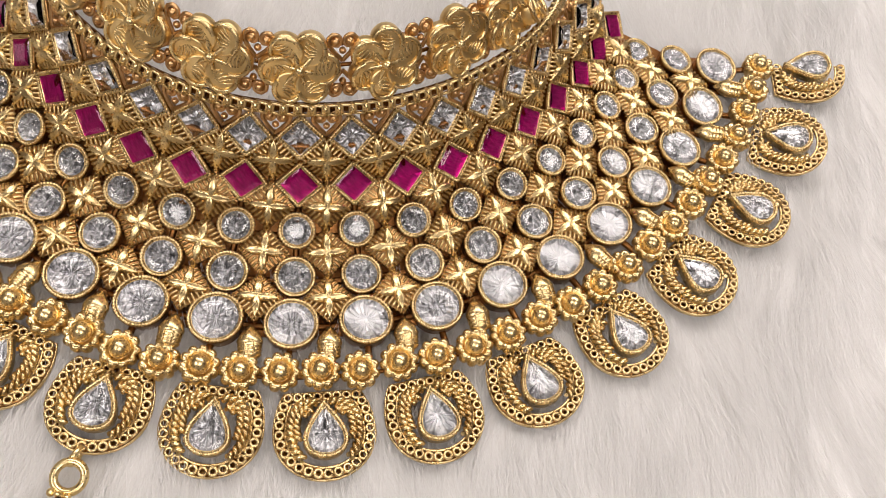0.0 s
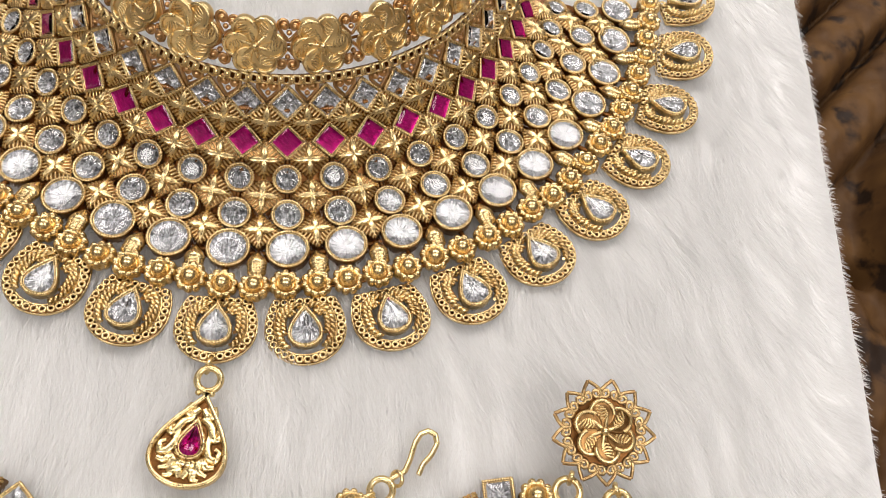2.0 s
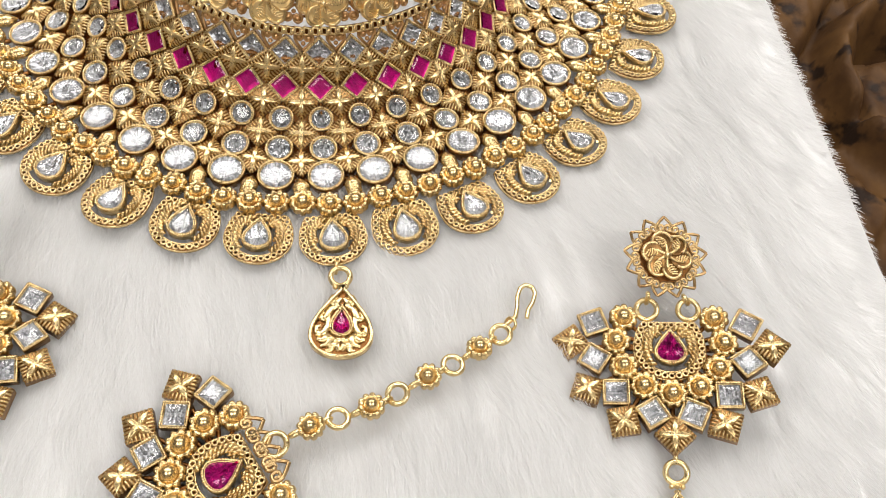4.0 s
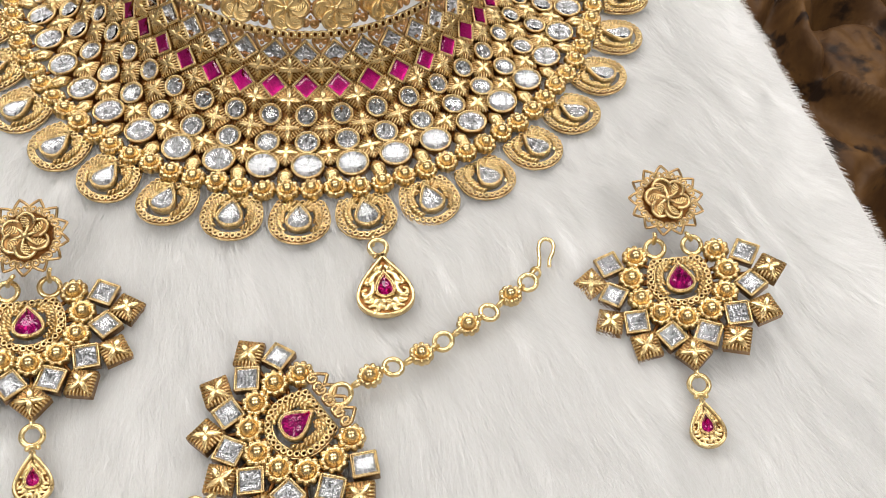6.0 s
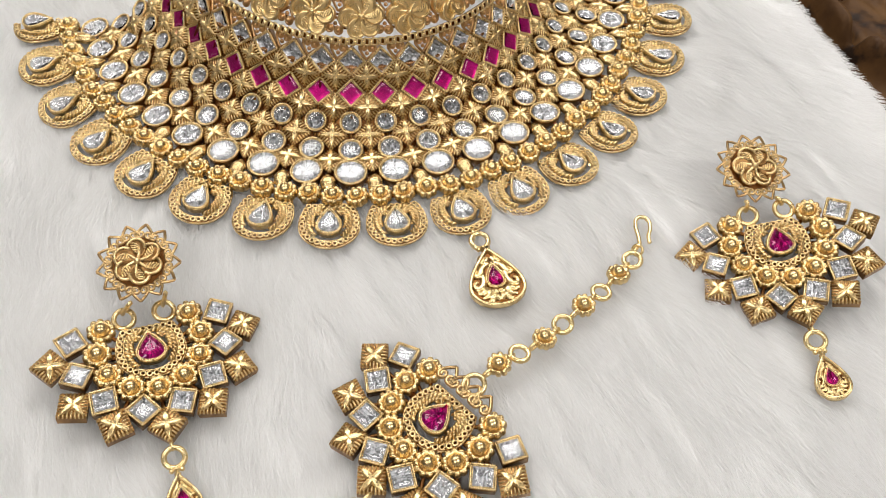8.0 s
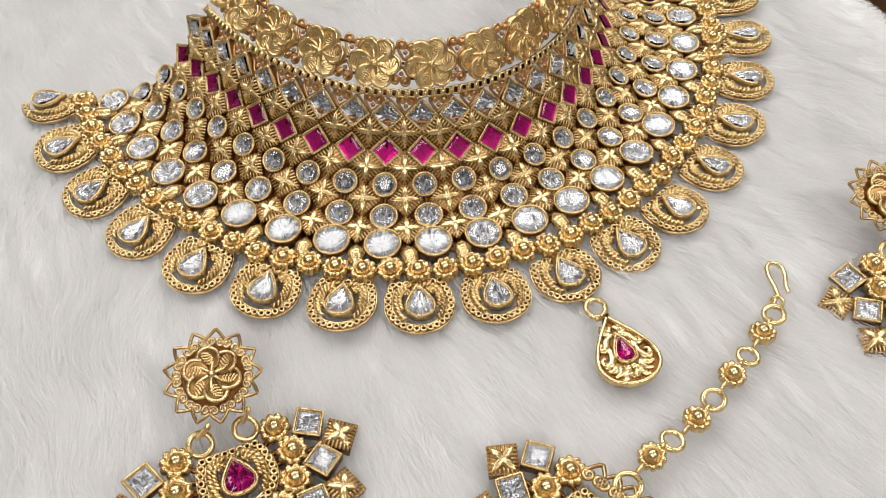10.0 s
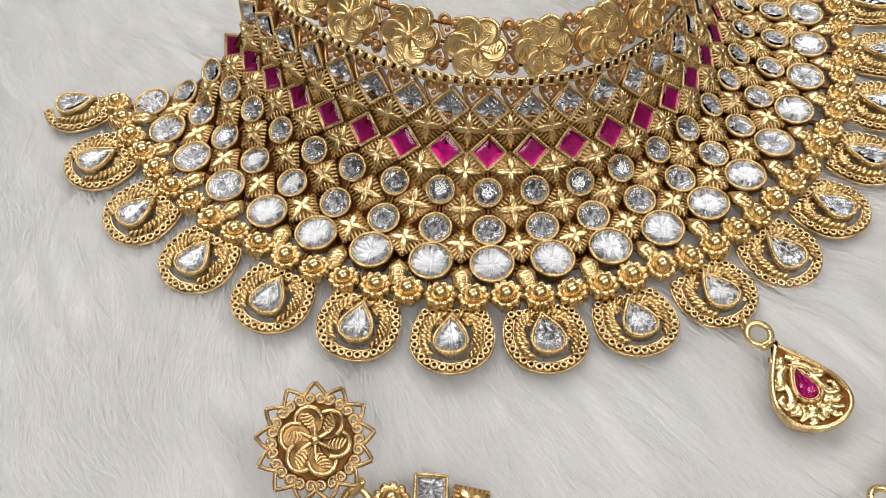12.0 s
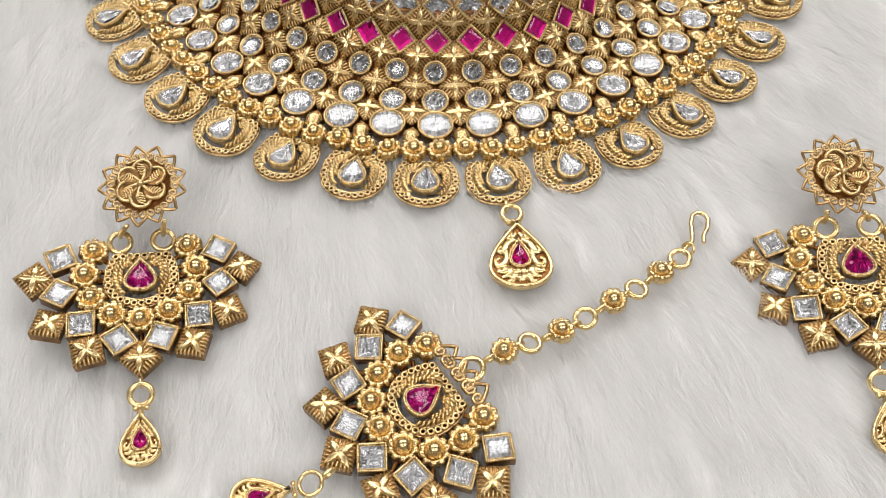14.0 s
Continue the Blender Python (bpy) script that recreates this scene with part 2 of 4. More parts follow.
def foil_geo(contour, inset, depth, folds, seed=0, step=False):
    """The foil under a stone: a shallow funnel pressed into uneven facets; step: a round ledge half way in."""
    g, r = Geo(), random.Random(seed)
    outer = contour_rings(contour, [(inset, -0.25)])[0]
    n = len(outer)
    profile = ((1.0, 0.0), (0.80, 0.45), (0.58, 0.95), (0.52, 0.55), (0.26, 0.62), (0.05, 0.85)) if step else ((1.0, 0.0), (0.74, 0.5), (0.44, 0.95), (0.22, 0.7), (0.05, 0.85))
    rings = []
    for s, d in profile:
        loose = 0.1 < s < 0.95
        rings.append([(x * s * (1 + (r.uniform(-0.07, 0.07) if loose else 0)), y * s * (1 + (r.uniform(-0.07, 0.07) if loose else 0)), -0.25 - depth * d + (r.uniform(-0.13, 0.13) * folds + (0.12 if j % 2 else -0.12) * folds if loose else 0)) for j, (x, y, _) in enumerate(outer)])
    loft(g, rings, True, False, True, False)
    return g


def crown_geo(contour, inset, table, rise):
    """A cut stone: girdle, crown facets, flat table, flat underside."""
    g = Geo()
    outer = contour_rings(contour, [(inset, 0.0)])[0]
    n = len(outer)
    girdle = [(x, y, -0.12) for x, y, _ in outer]
    mid = [(x * (1 + table) / 2 * (1.03 if j % 2 else 0.97), y * (1 + table) / 2 * (1.03 if j % 2 else 0.97), rise * 0.62) for j, (x, y, _) in enumerate(outer)]
    top = [(x * table, y * table, rise) for x, y, _ in outer]
    under = [(x, y, -0.2) for x, y, _ in outer]
    loft(g, [under, girdle, mid, top], True, True, True, False)
    return g


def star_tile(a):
    """A low gold tile, its bed darkened as shade between petals, with ribbed edges, and the four-petal star on it."""
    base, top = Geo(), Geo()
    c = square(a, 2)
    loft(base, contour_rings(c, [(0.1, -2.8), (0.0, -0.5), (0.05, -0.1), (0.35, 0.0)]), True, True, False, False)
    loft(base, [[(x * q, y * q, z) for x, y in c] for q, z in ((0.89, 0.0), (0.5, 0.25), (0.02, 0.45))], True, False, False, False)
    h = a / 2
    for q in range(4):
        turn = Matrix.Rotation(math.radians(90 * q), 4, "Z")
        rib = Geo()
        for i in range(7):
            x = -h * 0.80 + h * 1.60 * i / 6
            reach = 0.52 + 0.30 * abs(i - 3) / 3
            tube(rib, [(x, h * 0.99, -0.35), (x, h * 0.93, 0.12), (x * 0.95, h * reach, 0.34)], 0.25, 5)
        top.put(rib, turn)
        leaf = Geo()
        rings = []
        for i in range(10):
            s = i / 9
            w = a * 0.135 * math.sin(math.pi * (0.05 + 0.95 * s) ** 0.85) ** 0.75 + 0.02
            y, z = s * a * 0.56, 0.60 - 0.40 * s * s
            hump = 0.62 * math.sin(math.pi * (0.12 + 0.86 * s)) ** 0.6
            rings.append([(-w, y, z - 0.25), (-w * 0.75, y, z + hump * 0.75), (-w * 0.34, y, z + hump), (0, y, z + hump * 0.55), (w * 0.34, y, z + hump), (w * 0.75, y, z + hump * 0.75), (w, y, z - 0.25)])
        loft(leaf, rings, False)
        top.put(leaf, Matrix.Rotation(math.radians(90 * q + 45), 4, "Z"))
    return base.mesh("star_tile", SHADED_GOLD), top.mesh("star", GOLD)


def bead_flower(r, lobes=10):
    """A domed rosette of round fluted petals with a ball in the middle."""
    g = Geo()
    n = lobes * 6
    rings = []
    for s, z, amp in ((0.60, -2.7, 0.06), (0.82, -2.4, 0.11), (0.96, -1.7, 0.16), (1.0, -0.9, 0.18), (0.97, -0.2, 0.18), (0.88, 0.22, 0.16), (0.74, 0.36, 0.11), (0.60, 0.26, 0.05), (0.50, 0.05, 0.0)):
        ring = []
        for j in range(n):
            a = math.tau * j / n
            lobe = abs(math.sin(a * lobes / 2)) ** 0.6
            ring.append((r * s * (1 - amp + amp * lobe) * math.cos(a), r * s * (1 - amp + amp * lobe) * math.sin(a), z + (0.40 * lobe if z > -0.3 and s > 0.65 else 0)))
        rings.append(ring)
    loft(g, rings, True, True, True)
    ball(g, (0, 0, 0.62), r * 0.48, 18, 12)
    return g


def leaf_bead(length, width):
    """A pointed bud: a smooth ridged tip, a belly cut by three bands, a small knob at the foot."""
    g = Geo()
    rings = []
    profile = [(0.0, 0.24), (0.03, 0.40), (0.08, 0.44), (0.12, 0.40), (0.17, 0.74)]
    for i in range(3):
        at = 0.20 + 0.10 * i
        profile += [(at, 0.84 + 0.05 * i), (at + 0.035, 0.95 + 0.02 * i), (at + 0.065, 0.94 + 0.02 * i), (at + 0.085, 0.82 + 0.05 * i)]
    profile += [(0.52, 1.02), (0.58, 1.04), (0.70, 0.88), (0.82, 0.60), (0.92, 0.28), (1.0, 0.02)]
    for s, w in profile:
        y, w = -length / 2 + length * s, w * width / 2
        ridge = 0.34 * max(0.0, math.sin(math.pi * min(1.0, max(0.0, (s - 0.5) / 0.5)))) if s > 0.5 else 0.0
        rings.append([(w * math.cos(math.tau * j / 16), y, w * 0.70 * math.sin(math.tau * j / 16) + (ridge if j == 4 else 0)) for j in range(16)])
    loft(g, rings, True, True, True)
    for s in (-1, 1):
        tube(g, [(s * width * 0.18, -length * 0.29, width * 0.315), (s * width * 0.19, -length * 0.14, width * 0.345), (s * width * 0.20, 0.0, width * 0.35)], 0.16, 5)
    return g


def swirl_flower(r, ground, rib):
    """A six-petal whirl: broad round petals that overlap, raised rims that curl from the middle, ribs across."""
    body, line = Geo(), Geo()
    for q in range(6):
        p, t = Geo(), Geo()
        cx, rad = r * 0.56, r * 0.44
        outline = [(cx + rad * math.cos(a) * 1.0, rad * 0.92 * math.sin(a)) for a in [math.tau * i / 22 for i in range(22)]]
        ring = lambda s, z: [(cx + (x - cx) * s, y * s, z - 0.05 * y) for x, y in outline]
        loft(p, [ring(0.9, -2.2), ring(1.0, -1.8), ring(1.02, -0.2), ring(0.94, 0.12), ring(0.82, 0.06), ring(0.5, 0.12), ring(0.02, 0.2)], True, True)
        rim = [(0.04 * r, 0.02 * r, 0.45), (0.16 * r, 0.13 * r, 0.42)] + [(cx + rad * 0.90 * math.cos(a), rad * 0.86 * math.sin(a), 0.30 - 0.05 * math.sin(a) * r * 0.3) for a in [2.1 - 3.9 * i / 20 for i in range(21)]]
        tube(t, resampled(rim, 30), r * 0.068, 6)
        for i in range(5):
            y = (i - 2) * rad * 0.26
            half = rad * 0.50 * math.sqrt(max(0.1, 1 - (y / rad / 0.75) ** 2))
            tube(t, [(cx + 0.06 * r + y * 0.5, y * 0.2 - half * 0.75, 0.16), (cx + 0.02 * r + y * 0.9, y * 0.2, 0.24), (cx + 0.06 * r + y * 0.9, y * 0.2 + half * 0.75, 0.16)], r * rib, 5)
        turn = Matrix.Rotation(math.radians(60 * q), 4, "Z") @ Matrix.Rotation(math.radians(-7), 4, "X")
        body.put(p, turn)
        line.put(t, turn)
    ball(line, (0, 0, 0.6), r * 0.15, 14, 8)
    return body.mesh("swirl_flower", ground), line.mesh("petal_rim", GOLD)


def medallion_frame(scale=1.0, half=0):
    """The pierced rim of a medallion: a thin plate coloured dark as shade between rings, with a gold edge, then a row
    of small closed rings. half: keep only one side.
    """
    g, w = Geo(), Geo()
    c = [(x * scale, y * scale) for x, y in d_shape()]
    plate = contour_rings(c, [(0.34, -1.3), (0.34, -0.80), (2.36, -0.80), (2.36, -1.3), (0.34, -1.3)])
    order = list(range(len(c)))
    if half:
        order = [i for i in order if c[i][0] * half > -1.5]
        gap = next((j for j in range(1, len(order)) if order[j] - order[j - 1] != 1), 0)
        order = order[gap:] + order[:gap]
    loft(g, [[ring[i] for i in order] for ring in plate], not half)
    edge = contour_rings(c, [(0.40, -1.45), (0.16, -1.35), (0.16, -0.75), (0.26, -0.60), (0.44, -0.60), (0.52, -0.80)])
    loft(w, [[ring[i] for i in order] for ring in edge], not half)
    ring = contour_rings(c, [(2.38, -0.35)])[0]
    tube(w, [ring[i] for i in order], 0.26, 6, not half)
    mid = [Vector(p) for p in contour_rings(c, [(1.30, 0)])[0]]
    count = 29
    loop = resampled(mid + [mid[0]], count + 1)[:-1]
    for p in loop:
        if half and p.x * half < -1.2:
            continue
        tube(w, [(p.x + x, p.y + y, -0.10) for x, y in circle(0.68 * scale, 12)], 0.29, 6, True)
    return g.mesh("medallion", RING_GAP_SHADE), w.mesh("filigree_rim", GOLD)


def medallion_ropes(scale=1.0, sides_kept=(-1, 1)):
    """Twisted scrolls on both sides of the drop stone."""
    g = Geo()
    for sx in sides_kept:
        outer = [(1.2, 5.5), (2.6, 5.7), (4.3, 5.1), (5.5, 3.7), (6.0, 1.9), (6.1, 0.0), (5.7, -1.9), (4.9, -3.6), (4.0, -4.6)]
        inner = [(2.4, 3.6), (2.5, 4.5), (3.4, 4.6), (4.4, 3.6), (4.9, 2.2), (4.95, 0.4), (4.7, -1.2)]
        rope(g, resampled([(sx * x * scale, y * scale, 0.25) for x, y in outer], 72), 0.46, 6)
        rope(g, resampled([(sx * x * scale, y * scale, 0.0) for x, y in inner], 56), 0.42, 4)
        ball(g, (sx * 3.3 * scale, 3.3 * scale, 0.1), 0.55, 8, 5)
    return g


PEAR_CONTOUR = pear(8.0, 10.6, 32)
RUBY_PEAR = pear(8.4, 10.0, 32)
SMALL_PEAR = pear(3.6, 5.4, 24)
MESH = {}
for key, contour, height in (("a", circle(3.6, 28), 3.6), ("b", circle(4.0, 28), 3.6), ("c", circle(5.15, 32, 5.0), 3.6)):
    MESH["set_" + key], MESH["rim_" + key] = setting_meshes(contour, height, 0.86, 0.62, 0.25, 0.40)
    cut = circle(contour[0][0], 18, phase=0.1)
    pleats = circle(contour[0][0], 36, phase=0.1)
    MESH["foil_" + key] = [foil_geo(pleats, 0.84, 1.0, 1.0, q, key != "c").mesh("foil", FOIL) for q in range(4)]
    MESH["gem_" + key] = crown_geo(cut, 0.84, 0.50, 0.42).mesh("crystal", CRYSTAL)
SQ = square(6.7, 4)
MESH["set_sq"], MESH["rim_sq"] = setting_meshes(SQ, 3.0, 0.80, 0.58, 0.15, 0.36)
MESH["foil_sq"] = [foil_geo(square(6.7, 8), 0.80, 0.9, 1.0, 10 + q).mesh("foil", FOIL) for q in range(4)]
MESH["gem_sq"] = crown_geo(square(6.7, 2), 0.80, 0.50, 0.40).mesh("crystal", CRYSTAL)
MESH["foil_rsq"] = foil_geo(square(6.7, 4), 0.62, 0.10, 0.10).mesh("foil", PLAIN_FOIL)
MESH["set_rsq"], MESH["rim_rsq"] = MESH["set_sq"], MESH["rim_sq"]
MESH["ruby_sq"] = crown_geo(square(6.7, 2), 0.66, 0.58, 0.38).mesh("ruby", RUBY)
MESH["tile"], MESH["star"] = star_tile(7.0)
MESH["flower"] = bead_flower(3.75).mesh("rosette", GOLD)
MESH["leaf"] = leaf_bead(7.8, 4.6).mesh("bud", GOLD)
MESH["swirl"], MESH["swirl_rim"] = swirl_flower(7.0, PETAL, 0.030)
# Same flower as the collar's; ground darkened to paint in its dark reflection.
MESH["stud"], MESH["stud_rim"] = swirl_flower(7.0, SHADED_GOLD, 0.038)
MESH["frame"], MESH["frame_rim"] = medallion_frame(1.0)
MESH["ropes"] = medallion_ropes(1.0).mesh("scrollwork", GOLD)
MESH["set_pear"], MESH["rim_pear"] = setting_meshes(PEAR_CONTOUR, 2.5, 0.80, 0.62, 0.1, 0.38, GOLD)
MESH["foil_pear"] = [foil_geo(pear(8.0, 10.6, 36), 0.80, 0.9, 1.1, 20 + q).mesh("foil", FOIL) for q in range(4)]
MESH["gem_pear"] = crown_geo(pear(8.0, 10.6, 20), 0.80, 0.5, 0.5).mesh("crystal", CRYSTAL)
MESH["set_rpear"], MESH["rim_rpear"] = setting_meshes(RUBY_PEAR, 2.5, 0.80, 0.62, 0.1, 0.38, GOLD)
MESH["foil_rpear"] = foil_geo(pear(8.6, 10.4, 36), 0.80, 0.7, 1.1).mesh("foil", FOIL)
MESH["ruby_pear"] = crown_geo(pear(8.6, 10.4, 20), 0.80, 0.45, 1.0).mesh("ruby", RUBY)
MESH["set_spear"], MESH["rim_spear"] = setting_meshes(SMALL_PEAR, 1.0, 0.45, 0.9, 0.0, 0.22)
MESH["foil_spear"] = foil_geo(pear(3.6, 5.4, 16), 0.44, 0.3, 0.4).mesh("foil", FOIL)
MESH["ruby_spear"] = crown_geo(pear(3.6, 5.4, 16), 0.44, 0.4, 0.6).mesh("ruby", RUBY)
MESH["heart"] = heart(4.5, 0.42).mesh("filigree_heart", ROSE)
MESH["heart_small"] = heart(3.9, 0.43, False).mesh("filigree_heart", WIRE)


CRUMPLE = random.Random(21)


def foil_of(key):
    """The foil's mesh, one of several crumpled alike where there are more."""
    f = MESH["foil_" + key]
    return CRUMPLE.choice(f) if isinstance(f, list) else f


def clear_of_shadow(ob):
    ob.visible_shadow = False
    return ob


def stone(parent, m, key, gem, gem_name, label):
    """A set stone: the cup is the part; rim, foil and gem sit on it."""
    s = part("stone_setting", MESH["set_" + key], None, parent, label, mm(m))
    part("milled_rim", MESH["rim_" + key], None, s)
    part("foil", foil_of(key), None, s)
    clear_of_shadow(part(gem_name, MESH[gem], None, s))
    return s


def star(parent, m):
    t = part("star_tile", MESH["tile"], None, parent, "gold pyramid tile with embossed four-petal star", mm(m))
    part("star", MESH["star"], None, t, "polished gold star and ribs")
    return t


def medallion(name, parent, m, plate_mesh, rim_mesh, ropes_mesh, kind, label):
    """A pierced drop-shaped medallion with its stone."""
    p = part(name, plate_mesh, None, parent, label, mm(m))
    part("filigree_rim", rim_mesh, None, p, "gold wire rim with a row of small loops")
    part("scrollwork", ropes_mesh, None, p, "twisted gold wire scrolls")
    up = mm(Matrix.Translation((0, 0, 1.5)))
    key, gem = ("rpear", "ruby") if kind == "ruby" else ("pear", "crystal")
    part("bezel", MESH["set_" + key], None, p, "", up)
    part("milled_rim", MESH["rim_" + key], None, p, "", up)
    part("foil", foil_of(key), None, p, "", up)
    clear_of_shadow(part(gem, MESH["ruby_pear" if kind == "ruby" else "gem_pear"], None, p, "", up))
    return p


# ---- the setting: fur, carved wood, room ----
FUR_EDGE = 0.1618


def box(name, lo, hi, material, label, kind="structure", category="wall"):
    g = Geo()
    (x0, y0, z0), (x1, y1, z1) = lo, hi
    v = [(x * 1000, y * 1000, z * 1000) for z in (z0, z1) for x, y in ((x0, y0), (x1, y0), (x1, y1), (x0, y1))]
    g.add(v, [(3, 2, 1, 0), (4, 5, 6, 7), (0, 1, 5, 4), (1, 2, 6, 5), (2, 3, 7, 6), (3, 0, 4, 7)], False)
    return tagged(new(name, g.mesh(name, material)), label, category, kind=kind)


box("wall_north", (-1.8, 1.7, -0.8), (1.8, 1.8, 1.6), WALL, "plain painted shop wall")
# Unseen south wall serves as an added reflector for the collar.
box("wall_south", (-1.8, -1.9, -0.8), (1.8, -1.8, 1.6), FILL_WALL, "plain unseen wall, made lighter to brighten reflections in the collar")
box("wall_east", (1.7, -1.8, -0.8), (1.8, 1.7, 1.6), WALL, "plain painted shop wall")
box("wall_west", (-1.8, -1.8, -0.8), (-1.7, 1.7, 1.6), WALL, "plain painted shop wall")
box("ceiling", (-1.7, -1.8, 1.5), (1.7, 1.7, 1.6), CEILING, "plain white painted ceiling", category="ceiling")
box("floor", (-1.8, -1.9, -0.9), (1.8, 1.8, -0.8), FLOOR, "dull brown tiled shop floor", category="floor")


def sheet(name, x0, x1, y0, y1, nx, ny, height, material):
    xs, ys = np.linspace(x0, x1, nx), np.linspace(y0, y1, ny)
    v = [(x, y, height(x, y)) for y in ys for x in xs]
    f = [(j * nx + i, j * nx + i + 1, (j + 1) * nx + i + 1, (j + 1) * nx + i) for j in range(ny - 1) for i in range(nx - 1)]
    me = bpy.data.meshes.new(name)
    me.from_pydata(v, [], f)
    me.polygons.foreach_set("use_smooth", [True] * len(f))
    me.materials.append(material)
    return me


def groove(d, w):
    return math.exp(-(d / w) ** 2)


def carving(x, y):
    """Relief of the carved table top: slanting boards with dark seams, then a sunk field with a curling stem."""
    across = (x - 0.193) * 0.79 - (y - 0.105) * 0.61
    along = (x - 0.193) * 0.61 + (y - 0.105) * 0.79
    if across < 0.0:
        s = (across % 0.024) / 0.024
        h = -0.036 + 0.004 * math.sin(math.pi * s) - 0.012 * groove(min(s, 1 - s), 0.09)
    else:
        h = -0.042 - 0.010 * groove(across, 0.004)
        for cx, cy, rx, ry, cut in ((0.234, 0.092, 0.029, 0.040, 0.0), (0.222, 0.002, 0.020, 0.026, 1.4), (0.300, 0.150, 0.030, 0.040, 2.6), (0.215, -0.080, 0.024, 0.030, 0.5)):
            dx, dy = (x - cx) / rx, (y - cy) / ry
            rr, ang = math.hypot(dx, dy), math.atan2(dy, dx)
            curl = 1.0 + 0.10 * math.sin(ang * 2 + cut)
            width = 0.17 + 0.05 * math.sin(ang + cut)
            h = max(h, -0.045 + 0.019 * groove(rr - curl, width)) - 0.009 * groove(rr - curl - 0.34, 0.10) - 0.006 * groove(rr - curl + 0.34, 0.10)
        for cx, cy, rx, ry in ((0.243, 0.144, 0.006, 0.010), (0.236, 0.119, 0.013, 0.005), (0.214, 0.098, 0.003, 0.012), (0.200, 0.074, 0.010, 0.004), (0.262, 0.120, 0.007, 0.012)):
            h -= 0.016 * math.exp(-((x - cx) / rx) ** 2 - ((y - cy) / ry) ** 2)
    h += 0.0010 * noise.noise(Vector((x * 70, y * 70, 0.3))) + 0.0012 * noise.noise(Vector((x * 240, y * 240, 1.3)))
    return h


table = tagged(new("carved_table_top", sheet("carved_table_top", 0.10, 0.46, -0.30, 0.46, 230, 420, carving, WOOD)), "dark brown carved teak table top with scrollwork relief", "table", kind="structure")
box("table_base", (-0.9, -0.7, -0.75), (0.9, 0.8, -0.062), WOOD, "dark brown wooden table under the fur", category="table")


# where an earring or the forehead ornament weighs the pile down: centre, reach, depth
PRESSED = [(-0.078, -0.030, 0.044, 0.052, 0.0048), (-0.030, -0.066, 0.048, 0.042, 0.0026), (-0.088, -0.064, 0.020, 0.022, 0.0020), (0.092, -0.070, 0.016, 0.022, 0.0012)]


def fur_base(x, y):
    h = -0.0017 + 0.0012 * noise.noise(Vector((x * 22, y * 22, 4.0))) + 0.0008 * noise.noise(Vector((x * 70, y * 70, 9.0)))
    for cx, cy, rx, ry, sink in PRESSED:
        h -= sink * math.exp(-((x - cx) / rx) ** 2 - ((y - cy) / ry) ** 2)
    over = x - (FUR_EDGE - 0.009)
    if over > 0:
        h -= over * over * 38
    return h


fur_cloth = tagged(new("fur_backing", sheet("fur_backing", -0.42, FUR_EDGE + 0.006, -0.30, 0.46, 150, 170, fur_base, PILE_BASE)), "white backing cloth under long fur pile", "fur rug", kind="structure")


def wave(x, y, scale, seed):
    """Smooth pseudo-random field between -1 and 1, for whole arrays."""
    r = np.random.RandomState(seed)
    total = np.zeros_like(x)
    for _ in range(7):
        a, k, p = r.uniform(0, math.tau), scale * r.uniform(0.6, 1.6), r.uniform(0, math.tau)
        total += np.sin((x * math.cos(a) + y * math.sin(a)) * k + p)
    return total / 3.2


